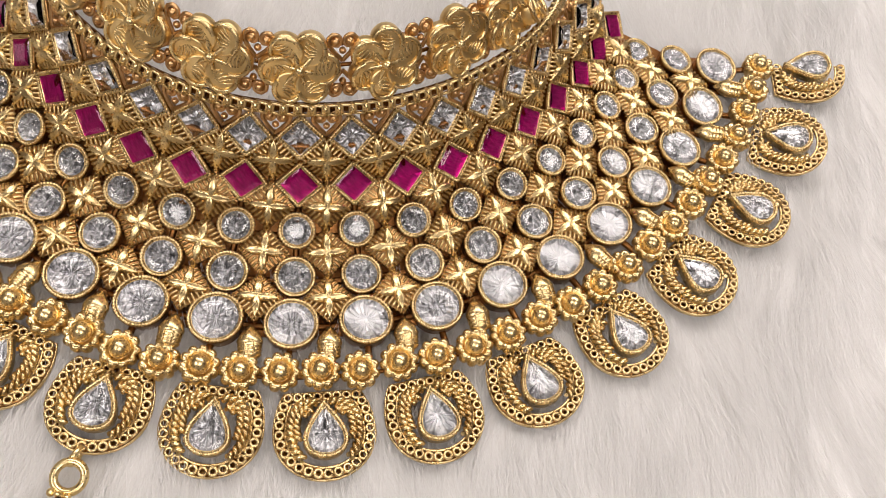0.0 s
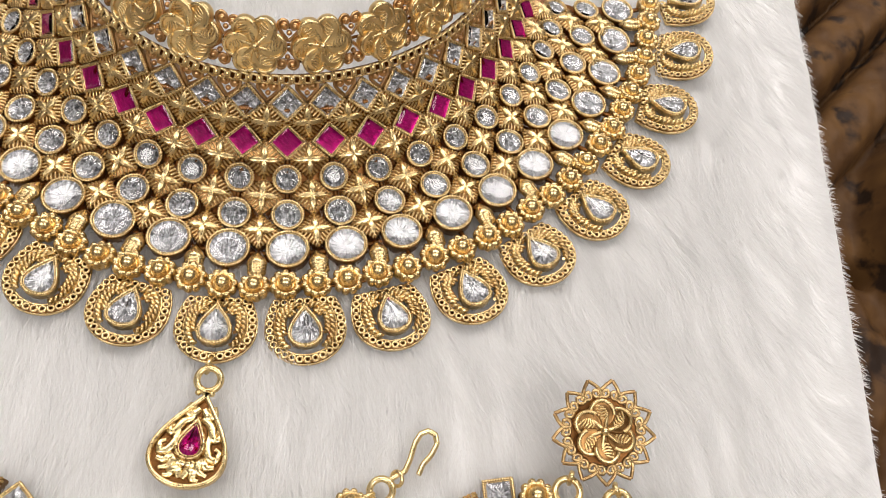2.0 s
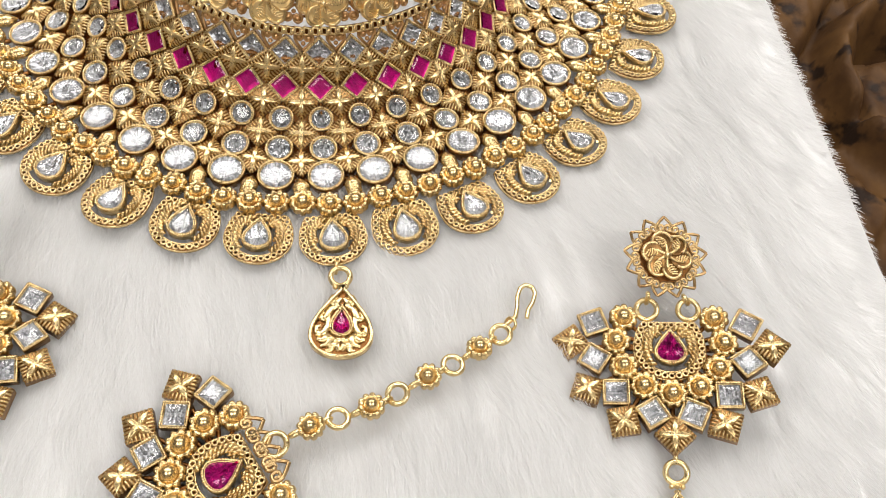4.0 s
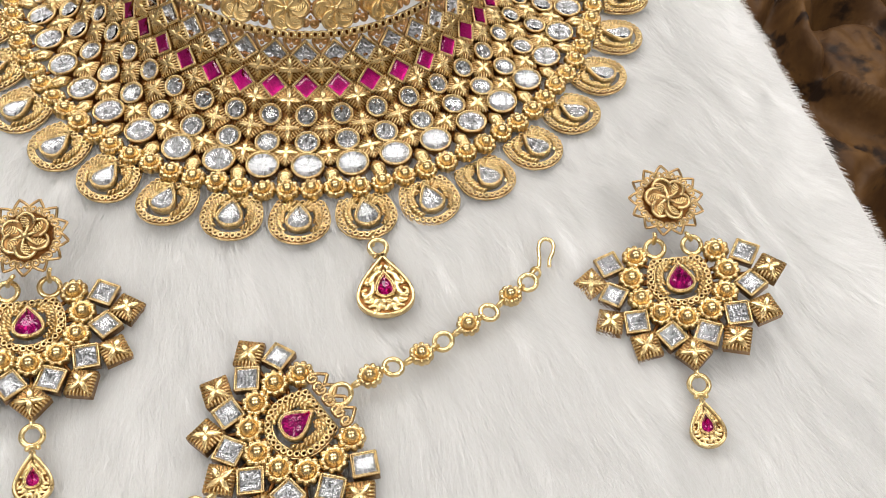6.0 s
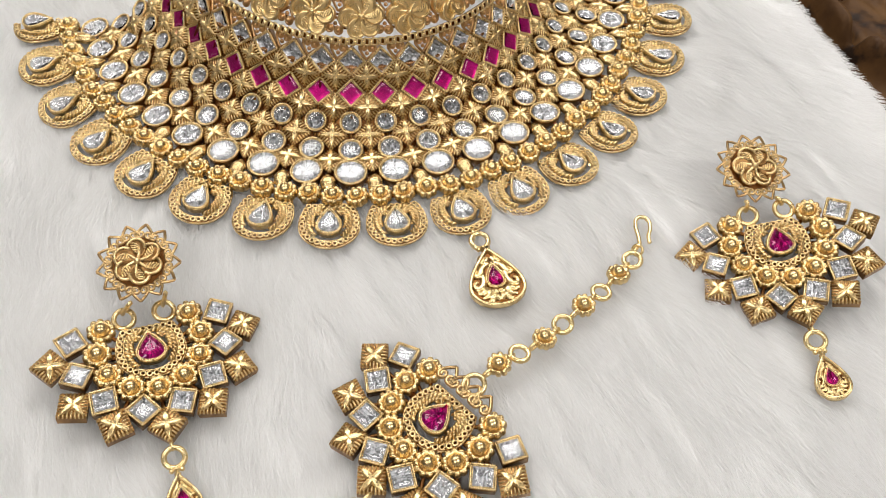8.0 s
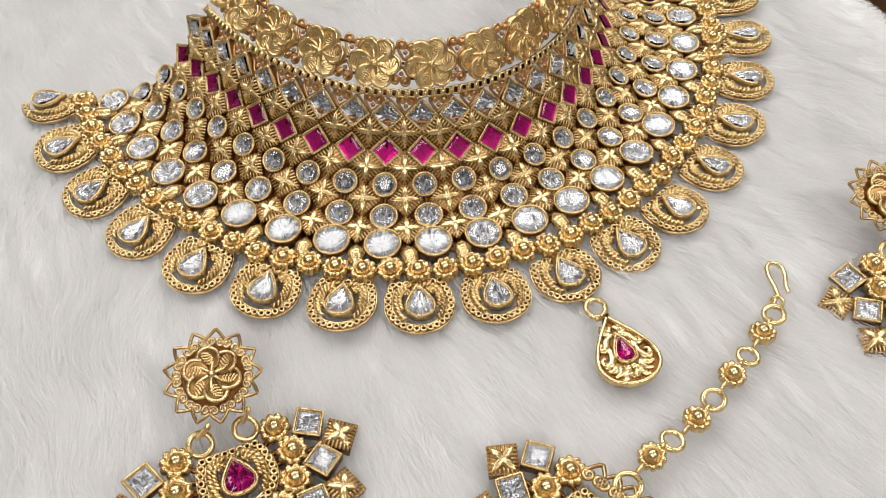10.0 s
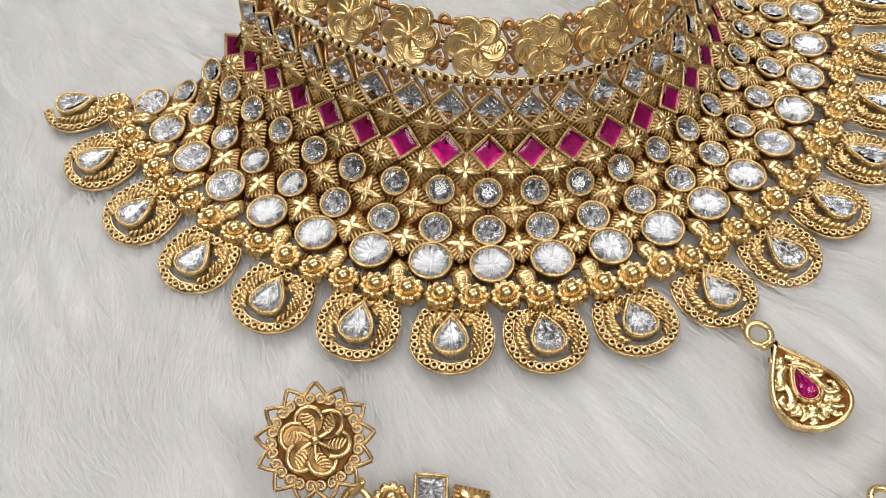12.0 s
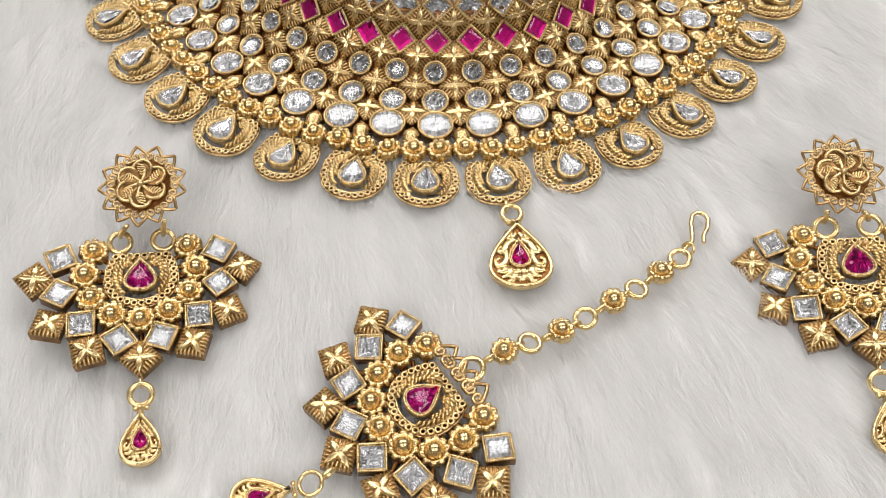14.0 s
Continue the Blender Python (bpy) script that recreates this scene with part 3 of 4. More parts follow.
def fur_strands(count, x0, x1, y0, y1, seed, length, width, lie):
    """Long soft hairs that lie over one another in locks, each a tapering ribbon."""
    r = np.random.RandomState(seed)
    x, y = r.uniform(x0, x1, count), r.uniform(y0, y1, count)
    lock_x = np.round(x / 0.0035 + r.normal(0, 0.25, count)) * 0.0035
    lock_y = np.round(y / 0.0055 + r.normal(0, 0.25, count)) * 0.0055
    edge = np.clip((x - (FUR_EDGE - 0.03)) / 0.03, 0, 1)
    ang = -math.pi / 2 - 0.08 + 0.16 * wave(lock_x, lock_y, 34, 3) + 0.20 * wave(lock_x, lock_y, 150, 5) + 0.22 * wave(lock_x, lock_y, 700, 6) + r.normal(0, 0.13, count)
    ang = ang * (1 - edge) + (-0.5 + 0.5 * wave(lock_x, lock_y, 300, 8) + r.normal(0, 0.25, count)) * edge
    ln = length * r.uniform(0.65, 1.25, count) * (1 - 0.55 * edge)
    rise = (lie + 0.06 * wave(lock_x, lock_y, 420, 7) + r.normal(0, 0.04, count)) * (1 - 0.55 * edge)
    base = np.array([fur_base(a, b) for a, b in zip(x, y)])
    rows = []
    for s in (0.0, 0.35, 0.7, 1.0):
        along = ln * s * (1 - 0.12 * s)
        px = x + np.cos(ang + 0.25 * s * s) * along
        py = y + np.sin(ang + 0.25 * s * s) * along
        pz = base + ln * rise * (s * 1.55 - 0.85 * s * s) - edge * ln * 0.30 * s * s
        w = width * (1.0, 0.95, 0.7, 0.08)[int(round(s * 2.9))] * r.uniform(0.7, 1.2, count)
        sx, sy = -np.sin(ang) * w / 2, np.cos(ang) * w / 2
        tw = r.uniform(-0.3, 0.3, count) * w
        rows.append((np.stack([px + sx, py + sy, pz + tw], 1), np.stack([px - sx, py - sy, pz - tw], 1)))
    v = np.stack([q for pair in rows for q in pair], 1)
    i = np.arange(count)[:, None] * 8
    quads = np.concatenate([i + np.array([[2 * j, 2 * j + 1, 2 * j + 3, 2 * j + 2]]) for j in range(3)], 1).reshape(-1)
    me = bpy.data.meshes.new("fur_pile")
    me.vertices.add(count * 8)
    me.vertices.foreach_set("co", v.reshape(-1))
    me.loops.add(len(quads))
    me.loops.foreach_set("vertex_index", quads)
    me.polygons.add(count * 3)
    me.polygons.foreach_set("loop_start", np.arange(0, len(quads), 4))
    me.polygons.foreach_set("use_smooth", np.ones(count * 3, dtype=bool))
    me.update(calc_edges=True)
    me.materials.append(FUR)
    return me


tagged(new("fur_pile", fur_strands(340000, -0.22, FUR_EDGE, -0.12, 0.26, 11, 0.0125, 0.00018, 0.28)), "long soft white fur pile lying in locks", "fur rug", kind="stuff")
tagged(new("outer_fur_pile", fur_strands(30000, -0.42, FUR_EDGE, 0.27, 0.45, 12, 0.015, 0.0006, 0.42)), "long soft white fur pile lying in locks", "fur rug", kind="stuff")


# ---- the bridal necklace ----
# each row: number of steps to its end, then x, y, z in millimetres as polynomials of step / number
ROW_CURVES = {
    "crystal": (11, (4.01, 102.00, -3.74, -52.61, 0.84, 15.72), (50.19, 8.96, 92.85, -10.28, -31.06, 6.60), (21.21, -5.52, 0.12)),
    "ruby": (11, (3.93, 111.54, -1.39, -56.47, -0.86, 16.09), (45.22, 8.54, 99.70, -10.46, -29.28, 6.32), (12.95, -4.41, -1.98)),
    "upper": (11, (3.96, 123.19, 0.50, -58.42, -2.49, 13.70), (38.47, 8.16, 106.31, -10.52, -30.77, 5.57), (7.02, -2.63, 0.46)),
    "middle": (11, (4.43, 136.35, -0.70, -60.63, -1.20, 11.45), (30.17, 8.31, 116.90, -14.87, -30.52, 9.46), (4.00, 0.14, -0.13)),
    "lower": (11, (4.93, 150.04, -2.85, -62.25, 0.82, 8.90), (20.93, 8.41, 127.88, -12.73, -29.76, 7.71), (3.84, 0.69, -0.97)),
    "medallion": (9, (6.48, 177.13, -5.25, -61.77, 3.33, 0.86), (1.23, 7.61, 147.28, -0.96, -22.67, -1.44), (4.06, 0.02, 1.59)),
    "band": (6, (5.38, 87.74, -3.77, -38.45, -3.71), (56.23, 9.43, 86.83, -13.70, -36.98), (33.65, -3.12, -1.59)),
}


def row_at(row, k):
    n, xs, ys, zs = ROW_CURVES[row]
    u = k / n
    return Vector([sum(c * u ** i for i, c in enumerate(cs)) for cs in (xs, ys, zs)])


def standing(p, along, outward, lift=0.0, turn=0.0):
    """A pose at p: x along the row, y inward up the slope, z out of the surface."""
    y = (-outward).normalized()
    z = along.cross(y).normalized()
    if z.z < 0:
        z = -z
    x = y.cross(z).normalized()
    m = Matrix((x, y, z)).transposed().to_4x4()
    m.translation = p + z * lift
    return m @ Matrix.Rotation(math.radians(turn), 4, "Z")


ORDER = ["crystal", "ruby", "upper", "middle", "lower"]


def slope_frame(a, b, k, p=None, lift=0.0, turn=0.0):
    """The pose on the slope from row a down to row b at step k."""
    pa, pb = row_at(a, k), row_at(b, k)
    along = row_at(a, k + 0.3) - row_at(a, k - 0.3) + row_at(b, k + 0.3) - row_at(b, k - 0.3)
    return standing(p if p is not None else (pa + pb) / 2, along, pb - pa, lift, turn)


def medallion_at(k):
    return row_at("medallion", k * 9 / 11)


wob = random.Random(4)
necklace = tagged(new("bridal_necklace"), "antique gold choker with clear and magenta stones on white fur", "necklace")
for k in range(-11, 12):
    for i, row in enumerate(ORDER):
        if row == "crystal" and abs(k) > 11:
            continue
        up = ORDER[max(i - 1, 0)]
        down = ORDER[min(i + 1, 4)]
        m = slope_frame(up, down, k, row_at(row, k), wob.uniform(-0.2, 0.2))
        m = m @ Matrix.Rotation(math.radians(wob.uniform(-3, 3)), 4, "X") @ Matrix.Rotation(math.radians(wob.uniform(-3, 3)), 4, "Y")
        if row == "crystal":
            stone(necklace, m @ Matrix.Rotation(math.radians(45), 4, "Z"), "sq", "gem_sq", "crystal", "square clear stone in milled gold bezel")
        elif row == "ruby":
            stone(necklace, m @ Matrix.Rotation(math.radians(45), 4, "Z"), "rsq", "ruby_sq", "ruby", "square magenta stone in milled gold bezel")
        else:
            q = {"upper": "a", "middle": "b", "lower": "c"}[row]
            stone(necklace, m, q, "gem_" + q, "crystal", "round clear stone in milled gold bezel")
for k in range(-11, 11):
    for a, b in zip(ORDER, ORDER[1:]):
        p = (row_at(a, k) + row_at(a, k + 1) + row_at(b, k) + row_at(b, k + 1)) / 4
        m = slope_frame(a, b, k + 0.5, p, -0.3 + wob.uniform(-0.2, 0.2), 45 + wob.uniform(-3, 3))
        star(necklace, m)
    c, d = row_at("lower", k + 0.5), medallion_at(k + 0.5)
    m = standing(c.lerp(d, 0.215), row_at("lower", k + 0.8) - row_at("lower", k + 0.2), d - c, -0.6, wob.uniform(-9, 9))
    part("bud", MESH["leaf"], None, necklace, "pointed gold bud with hatched belly", mm(m))
for i in range(47):
    k = 11 - 22 * i / 46
    c, d = row_at("lower", k), medallion_at(k)
    m = standing(c.lerp(d, 0.47 + wob.uniform(-0.02, 0.02)), row_at("lower", k + 0.3) - row_at("lower", k - 0.3), d - c, wob.uniform(-0.3, 0.3), wob.uniform(0, 36))
    m = m @ Matrix.Rotation(math.radians(wob.uniform(-9, 9)), 4, "X") @ Matrix.Rotation(math.radians(wob.uniform(-9, 9)), 4, "Y")
    part("rosette", MESH["flower"], None, necklace, "ten-petalled gold rosette with a ball centre", mm(m))
for k in range(-9, 10):
    p = row_at("medallion", k)
    along = row_at("medallion", k + 0.4) - row_at("medallion", k - 0.4)
    out = p - row_at("lower", k * 11 / 9)
    out.z = 0
    along.z = 0
    out = (out.normalized() + Vector((along.y, -along.x, 0)).normalized()).normalized()
    p = p + out * (0.5 * max(0.0, abs(k) - 2) / 7)
    m = standing(p, along, out, -1.7, wob.uniform(-3, 3)) @ Matrix.Rotation(math.radians(wob.uniform(-4, 4)), 4, "X") @ Matrix.Rotation(math.radians(wob.uniform(-4, 4)), 4, "Y")
    m = m @ Matrix.Rotation(math.radians(-2.6 * max(0, k - 2)), 4, "X") @ Matrix.Scale(1.0 + 0.006 * max(0, k), 4)
    if abs(k) == 9:
        kept = -1 if k > 0 else 1
        medallion("medallion", necklace, m, *medallion_frame(1.0, kept), medallion_ropes(1.0, (kept,)).mesh("scrollwork", GOLD), "crystal", "half of a pierced gold medallion with a clear drop stone")
    else:
        medallion("medallion", necklace, m, MESH["frame"], MESH["frame_rim"], MESH["ropes"], "crystal", "pierced gold medallion with a clear drop stone")

# the collar: chain, filigree hearts and a band of whirled flowers
def band_at(k):
    return row_at("band", k)


def band_k(k):
    """The band's step that stands over step k of the stone rows."""
    return k * 6 / 11.3


link = Geo()
tube(link, [(-1.0, -0.95, 0), (0.5, -0.95, 0.3), (0.5, 0.95, 0.3), (-1.0, 0.95, 0)], 0.44, 6, True)
tube(link, [(0.9, -0.6, -0.9), (0.9, -0.6, 0.45), (0.9, 0.6, 0.45), (0.9, 0.6, -0.9)], 0.42, 6)
LINK = link.mesh("box_link", GOLD)
# Dark strip added behind the links, standing in for shade in their gaps.
gap_strip = Geo()
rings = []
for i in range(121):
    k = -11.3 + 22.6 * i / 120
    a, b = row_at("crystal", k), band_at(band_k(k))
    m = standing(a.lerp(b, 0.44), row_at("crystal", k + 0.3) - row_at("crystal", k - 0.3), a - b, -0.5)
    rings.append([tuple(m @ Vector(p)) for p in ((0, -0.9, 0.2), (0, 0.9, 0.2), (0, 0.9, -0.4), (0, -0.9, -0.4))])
loft(gap_strip, rings, True, True, True)
part("chain_gap_shade", gap_strip, RECESS_SHADE, necklace, "dark strip added behind the box chain to shade its gaps")
for i in range(82):
    k = -11.2 + 22.4 * i / 81
    a, b = row_at("crystal", k), band_at(band_k(k))
    along = row_at("crystal", k + 0.3) - row_at("crystal", k - 0.3)
    m = standing(a.lerp(b, 0.44), along, a - b, 0.2)
    part("box_link", LINK, None, necklace, "", mm(m))
for i in range(-11, 11):
    k = i + 0.5
    a, b = row_at("crystal", k), band_at(band_k(k))
    m = standing(a.lerp(b, 0.22), row_at("crystal", k + 0.3) - row_at("crystal", k - 0.3), a - b, -0.6)
    part("filigree_heart", MESH["heart"], None, necklace, "", mm(m))
for k in range(-6, 7):
    b, a = band_at(k), row_at("crystal", k * 11.3 / 6)
    along = band_at(k + 0.3) - band_at(k - 0.3)
    m = standing(b, along, a - b, 0.0, 15 + wob.uniform(-8, 8))
    part("petal_rim", MESH["swirl_rim"], None, part("swirl_flower", MESH["swirl"], None, necklace, "six-petalled whirled gold flower with ribbed petals", mm(m)))
    if k < 6:
        q = k + 0.5
        b, a = band_at(q), row_at("crystal", q * 11.3 / 6)
        along = band_at(q + 0.3) - band_at(q - 0.3)
        for off, turn in ((0.26, 0), (-0.24, 180)):
            m = standing(b + (b - a) * off, along, a - b, -0.9, turn)
            part("filigree_heart", MESH["heart"], None, necklace, "", mm(m))

# rings at both ends of the collar
for k in (-6.5, 6.5):
    p = band_at(k) - Vector((0, 0, 2.0))
    g = Geo()
    tube(g, [p + Vector((0.6 * math.cos(a), 2.4 * math.cos(a), 2.0 * math.sin(a))) for a in [math.tau * i / 18 for i in range(18)]], 0.5, 7, True)
    part("end_ring", g, BRIGHT, necklace)

# wires that tie the pieces together from below, thick and dark to shade gaps
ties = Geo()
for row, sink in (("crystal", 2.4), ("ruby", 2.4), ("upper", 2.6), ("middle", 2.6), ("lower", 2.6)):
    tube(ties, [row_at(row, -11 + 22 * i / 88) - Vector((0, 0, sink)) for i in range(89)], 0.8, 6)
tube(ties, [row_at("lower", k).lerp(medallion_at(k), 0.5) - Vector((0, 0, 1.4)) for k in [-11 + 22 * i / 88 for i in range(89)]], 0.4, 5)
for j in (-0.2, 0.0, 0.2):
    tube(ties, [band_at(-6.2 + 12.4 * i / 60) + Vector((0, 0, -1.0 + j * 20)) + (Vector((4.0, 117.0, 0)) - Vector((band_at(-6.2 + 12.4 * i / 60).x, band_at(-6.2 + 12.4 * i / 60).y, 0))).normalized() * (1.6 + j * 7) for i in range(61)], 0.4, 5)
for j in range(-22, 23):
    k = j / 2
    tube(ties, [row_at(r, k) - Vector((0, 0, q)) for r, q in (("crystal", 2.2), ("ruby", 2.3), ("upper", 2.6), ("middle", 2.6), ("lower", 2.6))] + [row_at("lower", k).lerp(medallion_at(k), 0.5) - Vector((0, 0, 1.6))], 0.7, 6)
tagged(part("wire_backing", ties, RECESS_SHADE, necklace, "antique gold wire lattice behind the stones, darkened to shade the gaps"), kind="stuff")

# thin plate added under the stone rows; its dark colour is the gaps' shade
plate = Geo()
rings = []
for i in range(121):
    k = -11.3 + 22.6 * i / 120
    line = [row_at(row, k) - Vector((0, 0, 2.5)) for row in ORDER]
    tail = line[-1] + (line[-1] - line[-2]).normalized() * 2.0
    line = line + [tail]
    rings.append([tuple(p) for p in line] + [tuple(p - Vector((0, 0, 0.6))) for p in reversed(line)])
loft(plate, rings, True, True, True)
part("gap_shade_plate", plate, RECESS_SHADE, necklace, "dark plate added under the stone rows to shade the gaps")


# ---- drops, rings, fans ----
def drop_plate(w, h, name_label, parent, m, gem_scale):
    """A drop pendant with raised rim, chased leafwork and a small ruby."""
    c = pear(w, h, 48)
    g = Geo()
    loft(g, contour_rings(c, [(0.3, -1.6), (0.0, -1.2), (0.0, 0.45), (0.18, 0.62), (0.75, 0.62), (0.9, 0.45), (0.95, -0.35)]), True, True)
    body = part("drop", g, GOLD, parent, name_label, mm(m))
    # Ground coloured dark as the shaded recess behind the leafwork.
    plate = Geo()
    plate.add([(x, y, -0.35) for x, y, _ in contour_rings(c, [(0.9, 0)])[0]], [tuple(range(48))], False)
    part("plate", plate, RECESS_SHADE, body, "antique gold ground, darkened for shade between the scrolls")
    leaf = Geo()
    wire = w * (0.047 if w > 12 else 0.040)
    for sx in (-1, 1):
        for path in (
            [(0.03, 0.36), (0.10, 0.28), (0.17, 0.30), (0.15, 0.38), (0.08, 0.36)],
            [(0.05, 0.26), (0.18, 0.20), (0.24, 0.08), (0.30, 0.06), (0.33, 0.12), (0.27, 0.16)],
            [(0.20, 0.12), (0.20, -0.02), (0.26, -0.12), (0.36, -0.14), (0.38, -0.04), (0.31, -0.02)],
            [(0.36, -0.20), (0.27, -0.22), (0.20, -0.16), (0.15, -0.20), (0.19, -0.27), (0.30, -0.30)],
            [(0.02, -0.36), (0.06, -0.27), (0.15, -0.29), (0.13, -0.35), (0.22, -0.36)],
            [(0.0, -0.22), (0.08, -0.20), (0.10, -0.25)],
        ):
            pts = resampled([(sx * x * w, y * h - h * 0.0, -0.1) for x, y in path], 16)
            tube(leaf, pts, wire, 6, False, lambda i: 0.65 + 0.75 * math.sin(math.pi * min(1, (i + 1) / 15)))
    leaf.v = [(x, y, -0.2 + (z + 0.1) * 0.5) for x, y, z in leaf.v]
    part("leafwork", leaf, BRIGHT, body, "bright raised gold leaf scrolls")
    at = mm(Matrix.Translation((0, h * 0.02, 0.55)) @ Matrix.Scale(gem_scale * 1.15, 4))
    part("bezel", MESH["set_spear"], None, body, "", at)
    part("milled_rim", MESH["rim_spear"], None, body, "", at)
    part("foil", MESH["foil_spear"], None, body, "", at)
    clear_of_shadow(part("ruby", MESH["ruby_spear"], None, body, "small magenta drop stone", at))
    return body


def jump_ring(parent, x, y, z, r, wire, tilt=0.0, turn=0.0, name="jump_ring"):
    g = Geo()
    tube(g, [(p, q, 0) for p, q in circle(r, 24)], wire, 8, True)
    return part(name, g, BRIGHT, parent, "", mm(Matrix.Translation((x, y, z)) @ Matrix.Rotation(math.radians(turn), 4, "Z") @ Matrix.Rotation(math.radians(tilt), 4, "X")))


def loop_with_balls(parent, x, y, z, direction, size):
    """The eyelet at the tip of a drop, between two balls."""
    g = Geo()
    d = Vector((math.cos(direction), math.sin(direction), 0))
    e = Vector((-d.y, d.x, 0))
    for s in (-1, 1):
        c = Vector((x, y, z)) + e * (s * size * 1.15)
        ball(g, tuple(c), size * 0.62, 10, 7)
    tube(g, [Vector((x, y, z)) + e * (size * 0.5 * math.cos(a)) + Vector((0, 0, size * 0.9 * math.sin(a))) for a in [math.tau * i / 14 for i in range(14)]], size * 0.3, 6, True)
    return part("eyelet", g, BRIGHT, parent)


def centre_drop():
    m = standing(row_at("medallion", 0), Vector((1, 0.03, 0)), Vector((0.03, -1, 0)), 0)
    p = row_at("medallion", 0)
    loop = Geo()
    tube(loop, [Vector((7.1, -7.6, 1.5)) + Vector((0.3 * math.cos(a), 1.6 * math.cos(a), 1.3 * math.sin(a))) for a in [math.tau * i / 16 for i in range(16)]], 0.55, 7, True)
    part("loop", loop, BRIGHT, necklace)
    jump_ring(necklace, 8.0, -11.2, 2.6, 2.5, 0.75, 8)
    loop_with_balls(necklace, 8.0, -14.4, 3.0, math.radians(90), 1.2)
    drop_plate(16.2, 20.4, "drop-shaped gold pendant with leaf scrolls and magenta stone", necklace, Matrix.Translation((7.9, -25.4, 3.8)) @ Matrix.Rotation(math.radians(-4), 4, "Z"), 1.5)


centre_drop()

BEADS = [(0, 11.6), (34, 11.8), (67, 12.4), (98, 13.2), (127, 14.0)]
CLEARS = [(16, 17.3), (49, 17.8), (81, 18.8), (110, 20.0)]
STARS = [(0, 22.0), (32, 22.3), (62, 23.2), (93, 24.4)]


def fan(parent, seed):
    """A medallion with a ruby, ringed by rosettes, square stones and star tiles; its open side faces +y."""
    r = random.Random(seed)
    medallion("medallion", parent, Matrix.Translation((0, 0, 4.2)) @ Matrix.Scale(0.98, 4), MESH["frame"], MESH["frame_rim"], MESH["ropes"], "ruby", "pierced gold medallion with a magenta drop stone")

    def around(table, build):
        for a, d in table:
            for s in ((1,) if a == 0 else (-1, 1)):
                t = math.radians(-90 + s * a)
                build(Matrix.Translation((d * math.cos(t), d * math.sin(t), 0)) @ Matrix.Rotation(t + math.radians(r.uniform(-5, 5)), 4, "Z") @ Matrix.Rotation(math.radians(r.uniform(-6, 6)), 4, "X") @ Matrix.Rotation(math.radians(r.uniform(-6, 6)), 4, "Y"))

    lift = Matrix.Translation((0, 0, 4.6))
    quarter = Matrix.Rotation(math.radians(45), 4, "Z")
    around(BEADS, lambda m: part("rosette", MESH["flower"], None, parent, "ten-petalled gold rosette with a ball centre", mm(lift @ m)))
    around(CLEARS, lambda m: stone(parent, lift @ m @ quarter, "sq", "gem_sq", "crystal", "square clear stone in milled gold bezel"))
    around(STARS, lambda m: star(parent, lift @ m @ quarter))
    # Tie wires of the fan, coloured dark for shade between its pieces.
    g = Geo()
    for a, d in BEADS + CLEARS + STARS:
        for s in (-1, 1):
            t = math.radians(-90 + s * a)
            tube(g, [(8.5 * math.cos(t), 8.0 * math.sin(t), 2.6), (d * math.cos(t), d * math.sin(t), 2.4)], 0.6, 5)
    tagged(part("wire_backing", g, RECESS_SHADE, parent), kind="stuff")


def tail_drop(parent, seed):
    """Ring and small drop that hang from the fan's lowest tile."""
    r = random.Random(seed)
    turn = Matrix.Translation((0, -26.2, 0)) @ Matrix.Rotation(math.radians(r.uniform(-2, 2)), 4, "Z")
    g = Geo()
    tube(g, [(0, -26.6 + 1.5 * math.cos(a), 2.4 + 1.2 * math.sin(a)) for a in [math.tau * i / 16 for i in range(16)]], 0.5, 7, True)
    part("loop", g, BRIGHT, parent)
    jump_ring(parent, 0, -30.4, 2.6, 2.5, 0.72, 10)
    loop_with_balls(parent, 0, -33.6, 2.4, math.radians(90), 1.1)
    drop_plate(9.2, 13.0, "small drop-shaped gold pendant with magenta stone", parent, Matrix.Translation((0, -41.4, 3.0)), 1.05)


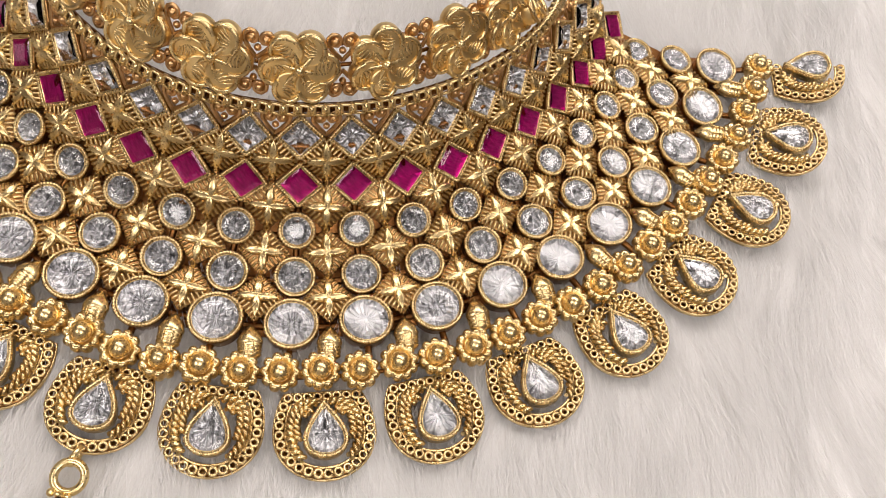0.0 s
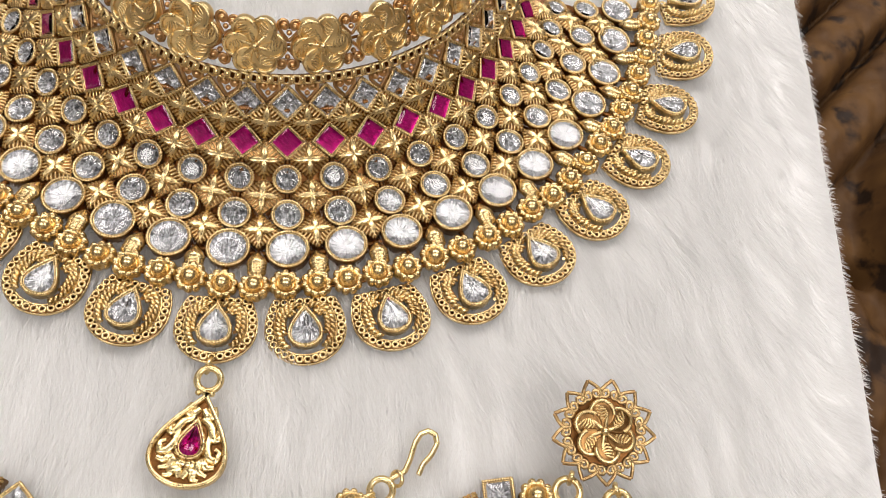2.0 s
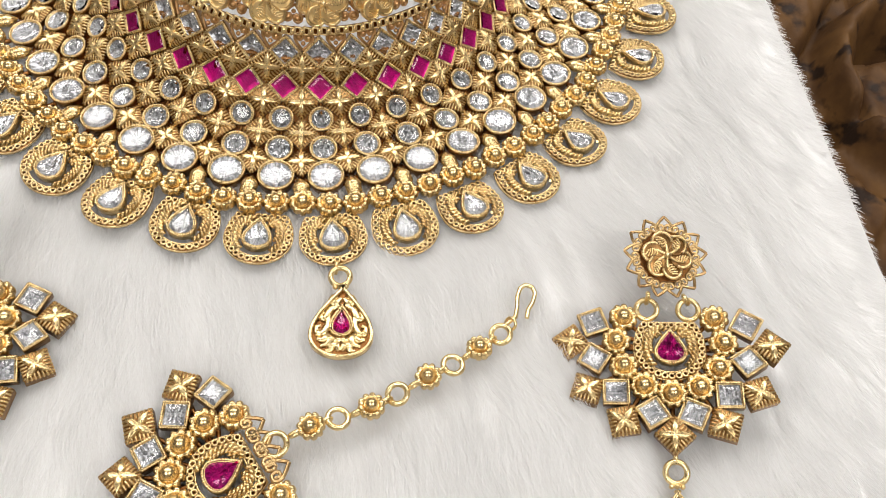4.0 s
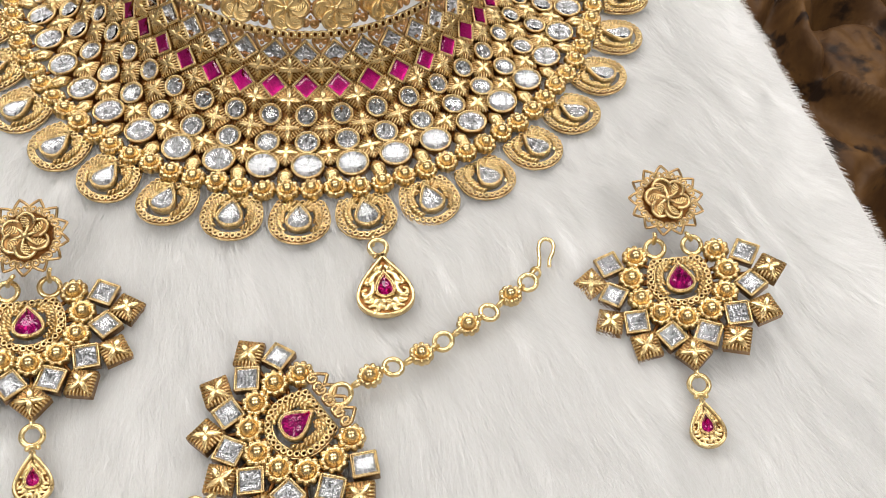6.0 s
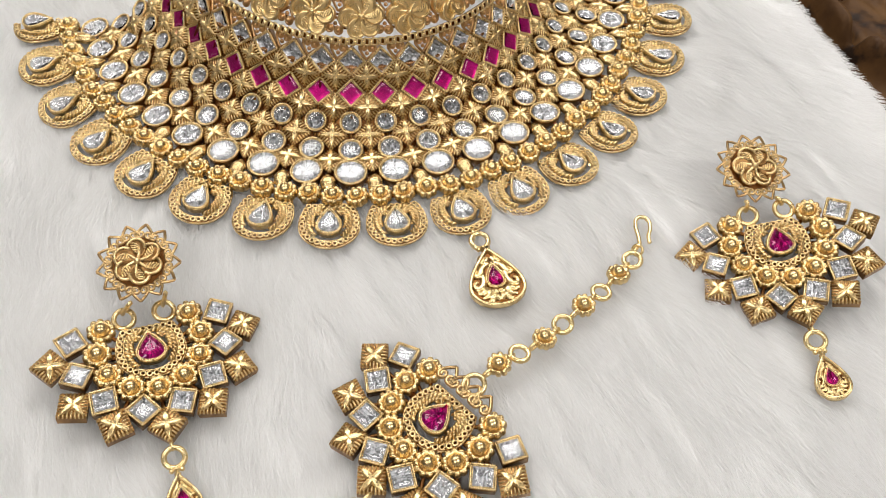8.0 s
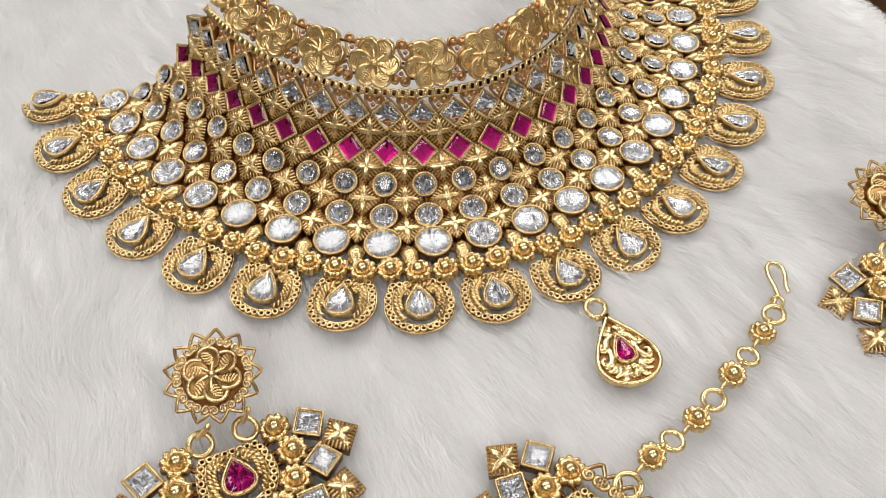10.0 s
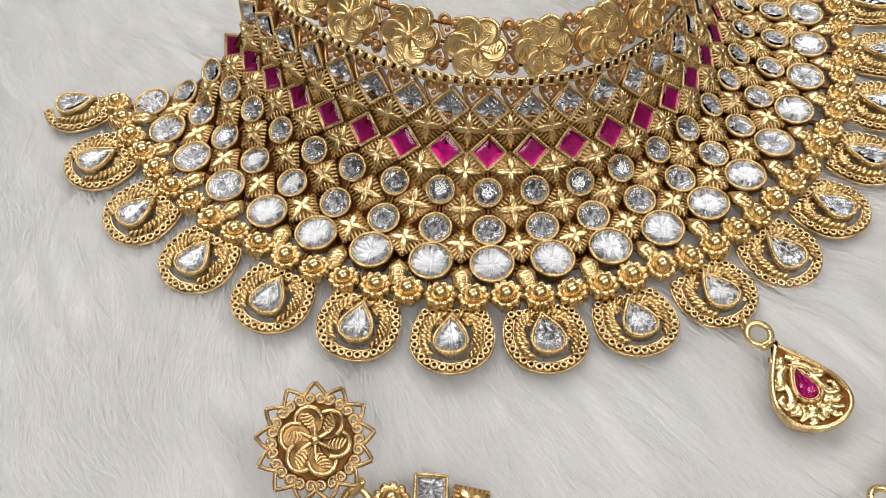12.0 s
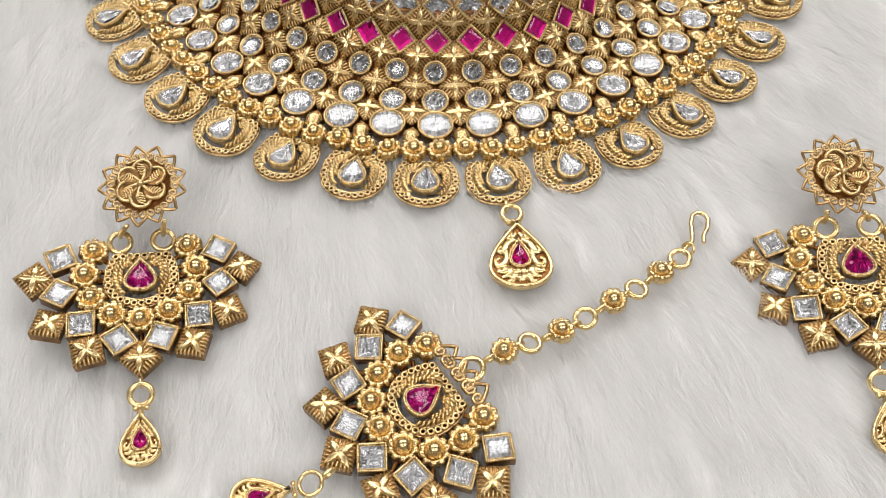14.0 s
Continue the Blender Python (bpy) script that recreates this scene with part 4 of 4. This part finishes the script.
def earring(name, m, stud, spin, label):
    e = tagged(new(name), label, "earring", "pair of earrings")
    e.matrix_basis = mm(m)
    fan(e, 5)
    tail_drop(e, 6)
    inverse = m.inverted()
    s = inverse @ stud
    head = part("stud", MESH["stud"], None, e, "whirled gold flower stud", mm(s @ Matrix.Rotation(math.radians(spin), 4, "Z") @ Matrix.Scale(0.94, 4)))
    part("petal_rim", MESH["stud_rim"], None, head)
    for i in range(13):
        a = math.tau * (i + 0.5) / 13
        part("filigree_heart", MESH["heart_small"], None, head, "", mm(Matrix.Translation((9.3 * math.cos(a), 9.3 * math.sin(a), -1.0)) @ Matrix.Rotation(a + math.pi / 2, 4, "Z")))
    disc = Geo()
    loft(disc, contour_rings(circle(7.7, 40), [(0.2, -1.9), (0.0, -1.7), (0.0, -1.2), (0.3, -1.0)]), True, True, True)
    part("disc", disc, RECESS_SHADE, head)
    post = Geo()
    tube(post, [(0, 0, -1.8), (0, 0, -11.0)], 0.45, 8)
    loft(post, [[(x, y, z) for x, y in circle(r, 20)] for r, z in ((2.6, -9.0), (3.0, -8.6), (3.0, -7.8), (1.4, -7.2), (1.4, -6.2))], True, True, True)
    part("post", post, GOLD, head, "ear post with round back")
    for sx in (-1, 1):
        low = Vector((sx * 5.2, 11.0, 3.6))
        jump_ring(e, low.x, low.y, low.z, 2.6, 0.72, 16, sx * 20)
        top = s @ Vector((sx * 4.6, -10.6, -1.4))
        g = Geo()
        end = low + Vector((0, 2.5, 0.2))
        tube(g, resampled([tuple(top + Vector((0, 1.0, -0.6))), tuple(top + Vector((0, 0, 0.6))), tuple(top.lerp(end, 0.5) + Vector((0, -0.6, 1.0))), tuple(end + Vector((0, -0.9, 0.2))), tuple(end + Vector((0, -0.3, -0.9)))], 10), 0.62, 7)
        part("loop", g, BRIGHT, e)
    return e


def stud_pose(x, y, z, tilt, lean, turn):
    return Matrix.Translation((x, y, z)) @ Matrix.Rotation(math.radians(lean), 4, "Y") @ Matrix.Rotation(math.radians(tilt), 4, "X") @ Matrix.Rotation(math.radians(turn), 4, "Z")


def laid(x, y, z, rx, ry, rz):
    return Matrix.Translation((x, y, z)) @ Euler((math.radians(rx), math.radians(ry), math.radians(rz))).to_matrix().to_4x4()


earring("drop_earring", laid(-86.4, -21.3, -2.0, 4.0, 8.0, 4.9), stud_pose(-84.7, -0.9, 13.4, 18, 0, 4), 25, "antique gold chandelier earring with magenta drop stone on white fur")
earring("drop_earring", laid(90.0, -37.3, 2.4, 4.5, -12.0, -10.0), stud_pose(91.5, -14.5, 13.6, 16, -4, -8), 50, "antique gold chandelier earring tilted on white fur, magenta drop stone")


def forehead_ornament():
    m = laid(-19.2, -61.0, -2.4, 1.9, -1.3, -61.0)
    t = tagged(new("forehead_ornament"), "gold forehead ornament with hooked chain, magenta centre stone, on white fur", "hair jewellery")
    t.matrix_basis = mm(m)
    inverse = m.inverted()
    fan(t, 9)
    for i in range(4):
        part("filigree_heart", MESH["heart_small"], None, t, "", mm(Matrix.Translation((-6.0 + 4.0 * i, 10.8, 5.6)) @ Matrix.Rotation(math.pi, 4, "Z") @ Matrix.Scale(1.18, 4)))

    def local(x, y, z):
        return inverse @ Vector((x, y, z))

    rings = [(-7.9, -55.4), (6.4, -49.9), (20.6, -44.6), (34.6, -37.8), (47.5, -30.0)]
    beads = [(0.1, -51.6), (14.3, -47.4), (28.2, -40.7), (41.6, -33.5)]
    for i, (x, y) in enumerate(rings):
        p = local(x, y, 3.6)
        jump_ring(t, p.x, p.y, p.z, 2.75 if i == 0 else 2.4, 0.72, (12, -10, 14, -8, 10)[i])
    for i, (x, y) in enumerate(beads):
        part("rosette", MESH["flower"], None, t, "gold rosette chain bead", mm(Matrix.Translation(local(x, y, 4.4)) @ Matrix.Rotation(0.3 * i, 4, "Z") @ Matrix.Rotation(math.radians((10, -6, 8, -10)[i]), 4, "X") @ Matrix.Scale(0.90, 4)))
        d = Vector((rings[i + 1][0] - rings[i][0], rings[i + 1][1] - rings[i][1], 0)).normalized()
        for s in (-1, 1):
            g = Geo()
            c = Vector((x, y, 3.3)) + d * (s * 3.7)
            tube(g, [inverse @ (c + d * (1.5 * math.cos(a)) + Vector((0, 0, 1.1 * math.sin(a)))) for a in [math.tau * j / 14 for j in range(14)]], 0.48, 6, True)
            part("loop", g, BRIGHT, t)
    hook = Geo()
    line = [(48.6, -28.0), (50.2, -26.6), (51.8, -25.6), (52.6, -23.0), (53.2, -19.5), (54.2, -17.2), (55.8, -16.2), (57.4, -16.8), (58.0, -18.8), (57.0, -21.4), (55.4, -23.6), (54.8, -25.8)]
    tube(hook, resampled([tuple(local(x, y, 3.8)) for x, y in line], 44), 0.62, 7)
    part("hook", hook, BRIGHT, t, "bent gold wire hook")
    a = local(50.4, -27.2, 3.6)
    jump_ring(t, a.x, a.y, a.z, 1.5, 0.42, 50)
    g = Geo()
    tube(g, [inverse @ (Vector((-41.0, -76.2, 2.4)) + Vector((-1.2 * math.cos(a), -0.8 * math.cos(a), 1.1 * math.sin(a)))) for a in [math.tau * j / 14 for j in range(14)]], 0.5, 6, True)
    part("loop", g, BRIGHT, t)
    p = local(-44.8, -78.0, 2.4)
    jump_ring(t, p.x, p.y, p.z, 2.5, 0.52, 8)
    p = local(-48.2, -78.9, 2.4)
    loop_with_balls(t, p.x, p.y, p.z, math.radians(190 - 180 + 60), 1.1)
    drop_plate(9.2, 13.0, "small drop-shaped gold pendant with magenta stone", t, inverse @ Matrix.Translation((-55.6, -80.0, 2.8)) @ Matrix.Rotation(math.radians(-81), 4, "Z"), 1.05)


forehead_ornament()

# ceiling panels that give the light, the two added fill panels included
for px, py, watts in PANELS:
    g = Geo()
    loft(g, contour_rings(square(880, 1), [(0, 0), (0, -12), (18, -12), (18, -4)]), True, False, False, False)
    p = tagged(new("ceiling_light", g.mesh("ceiling_light", CEILING)), "square white light panel on the unseen ceiling", "ceiling light", "ceiling light panels")
    p.matrix_basis = pose(px, py, 1.4995)
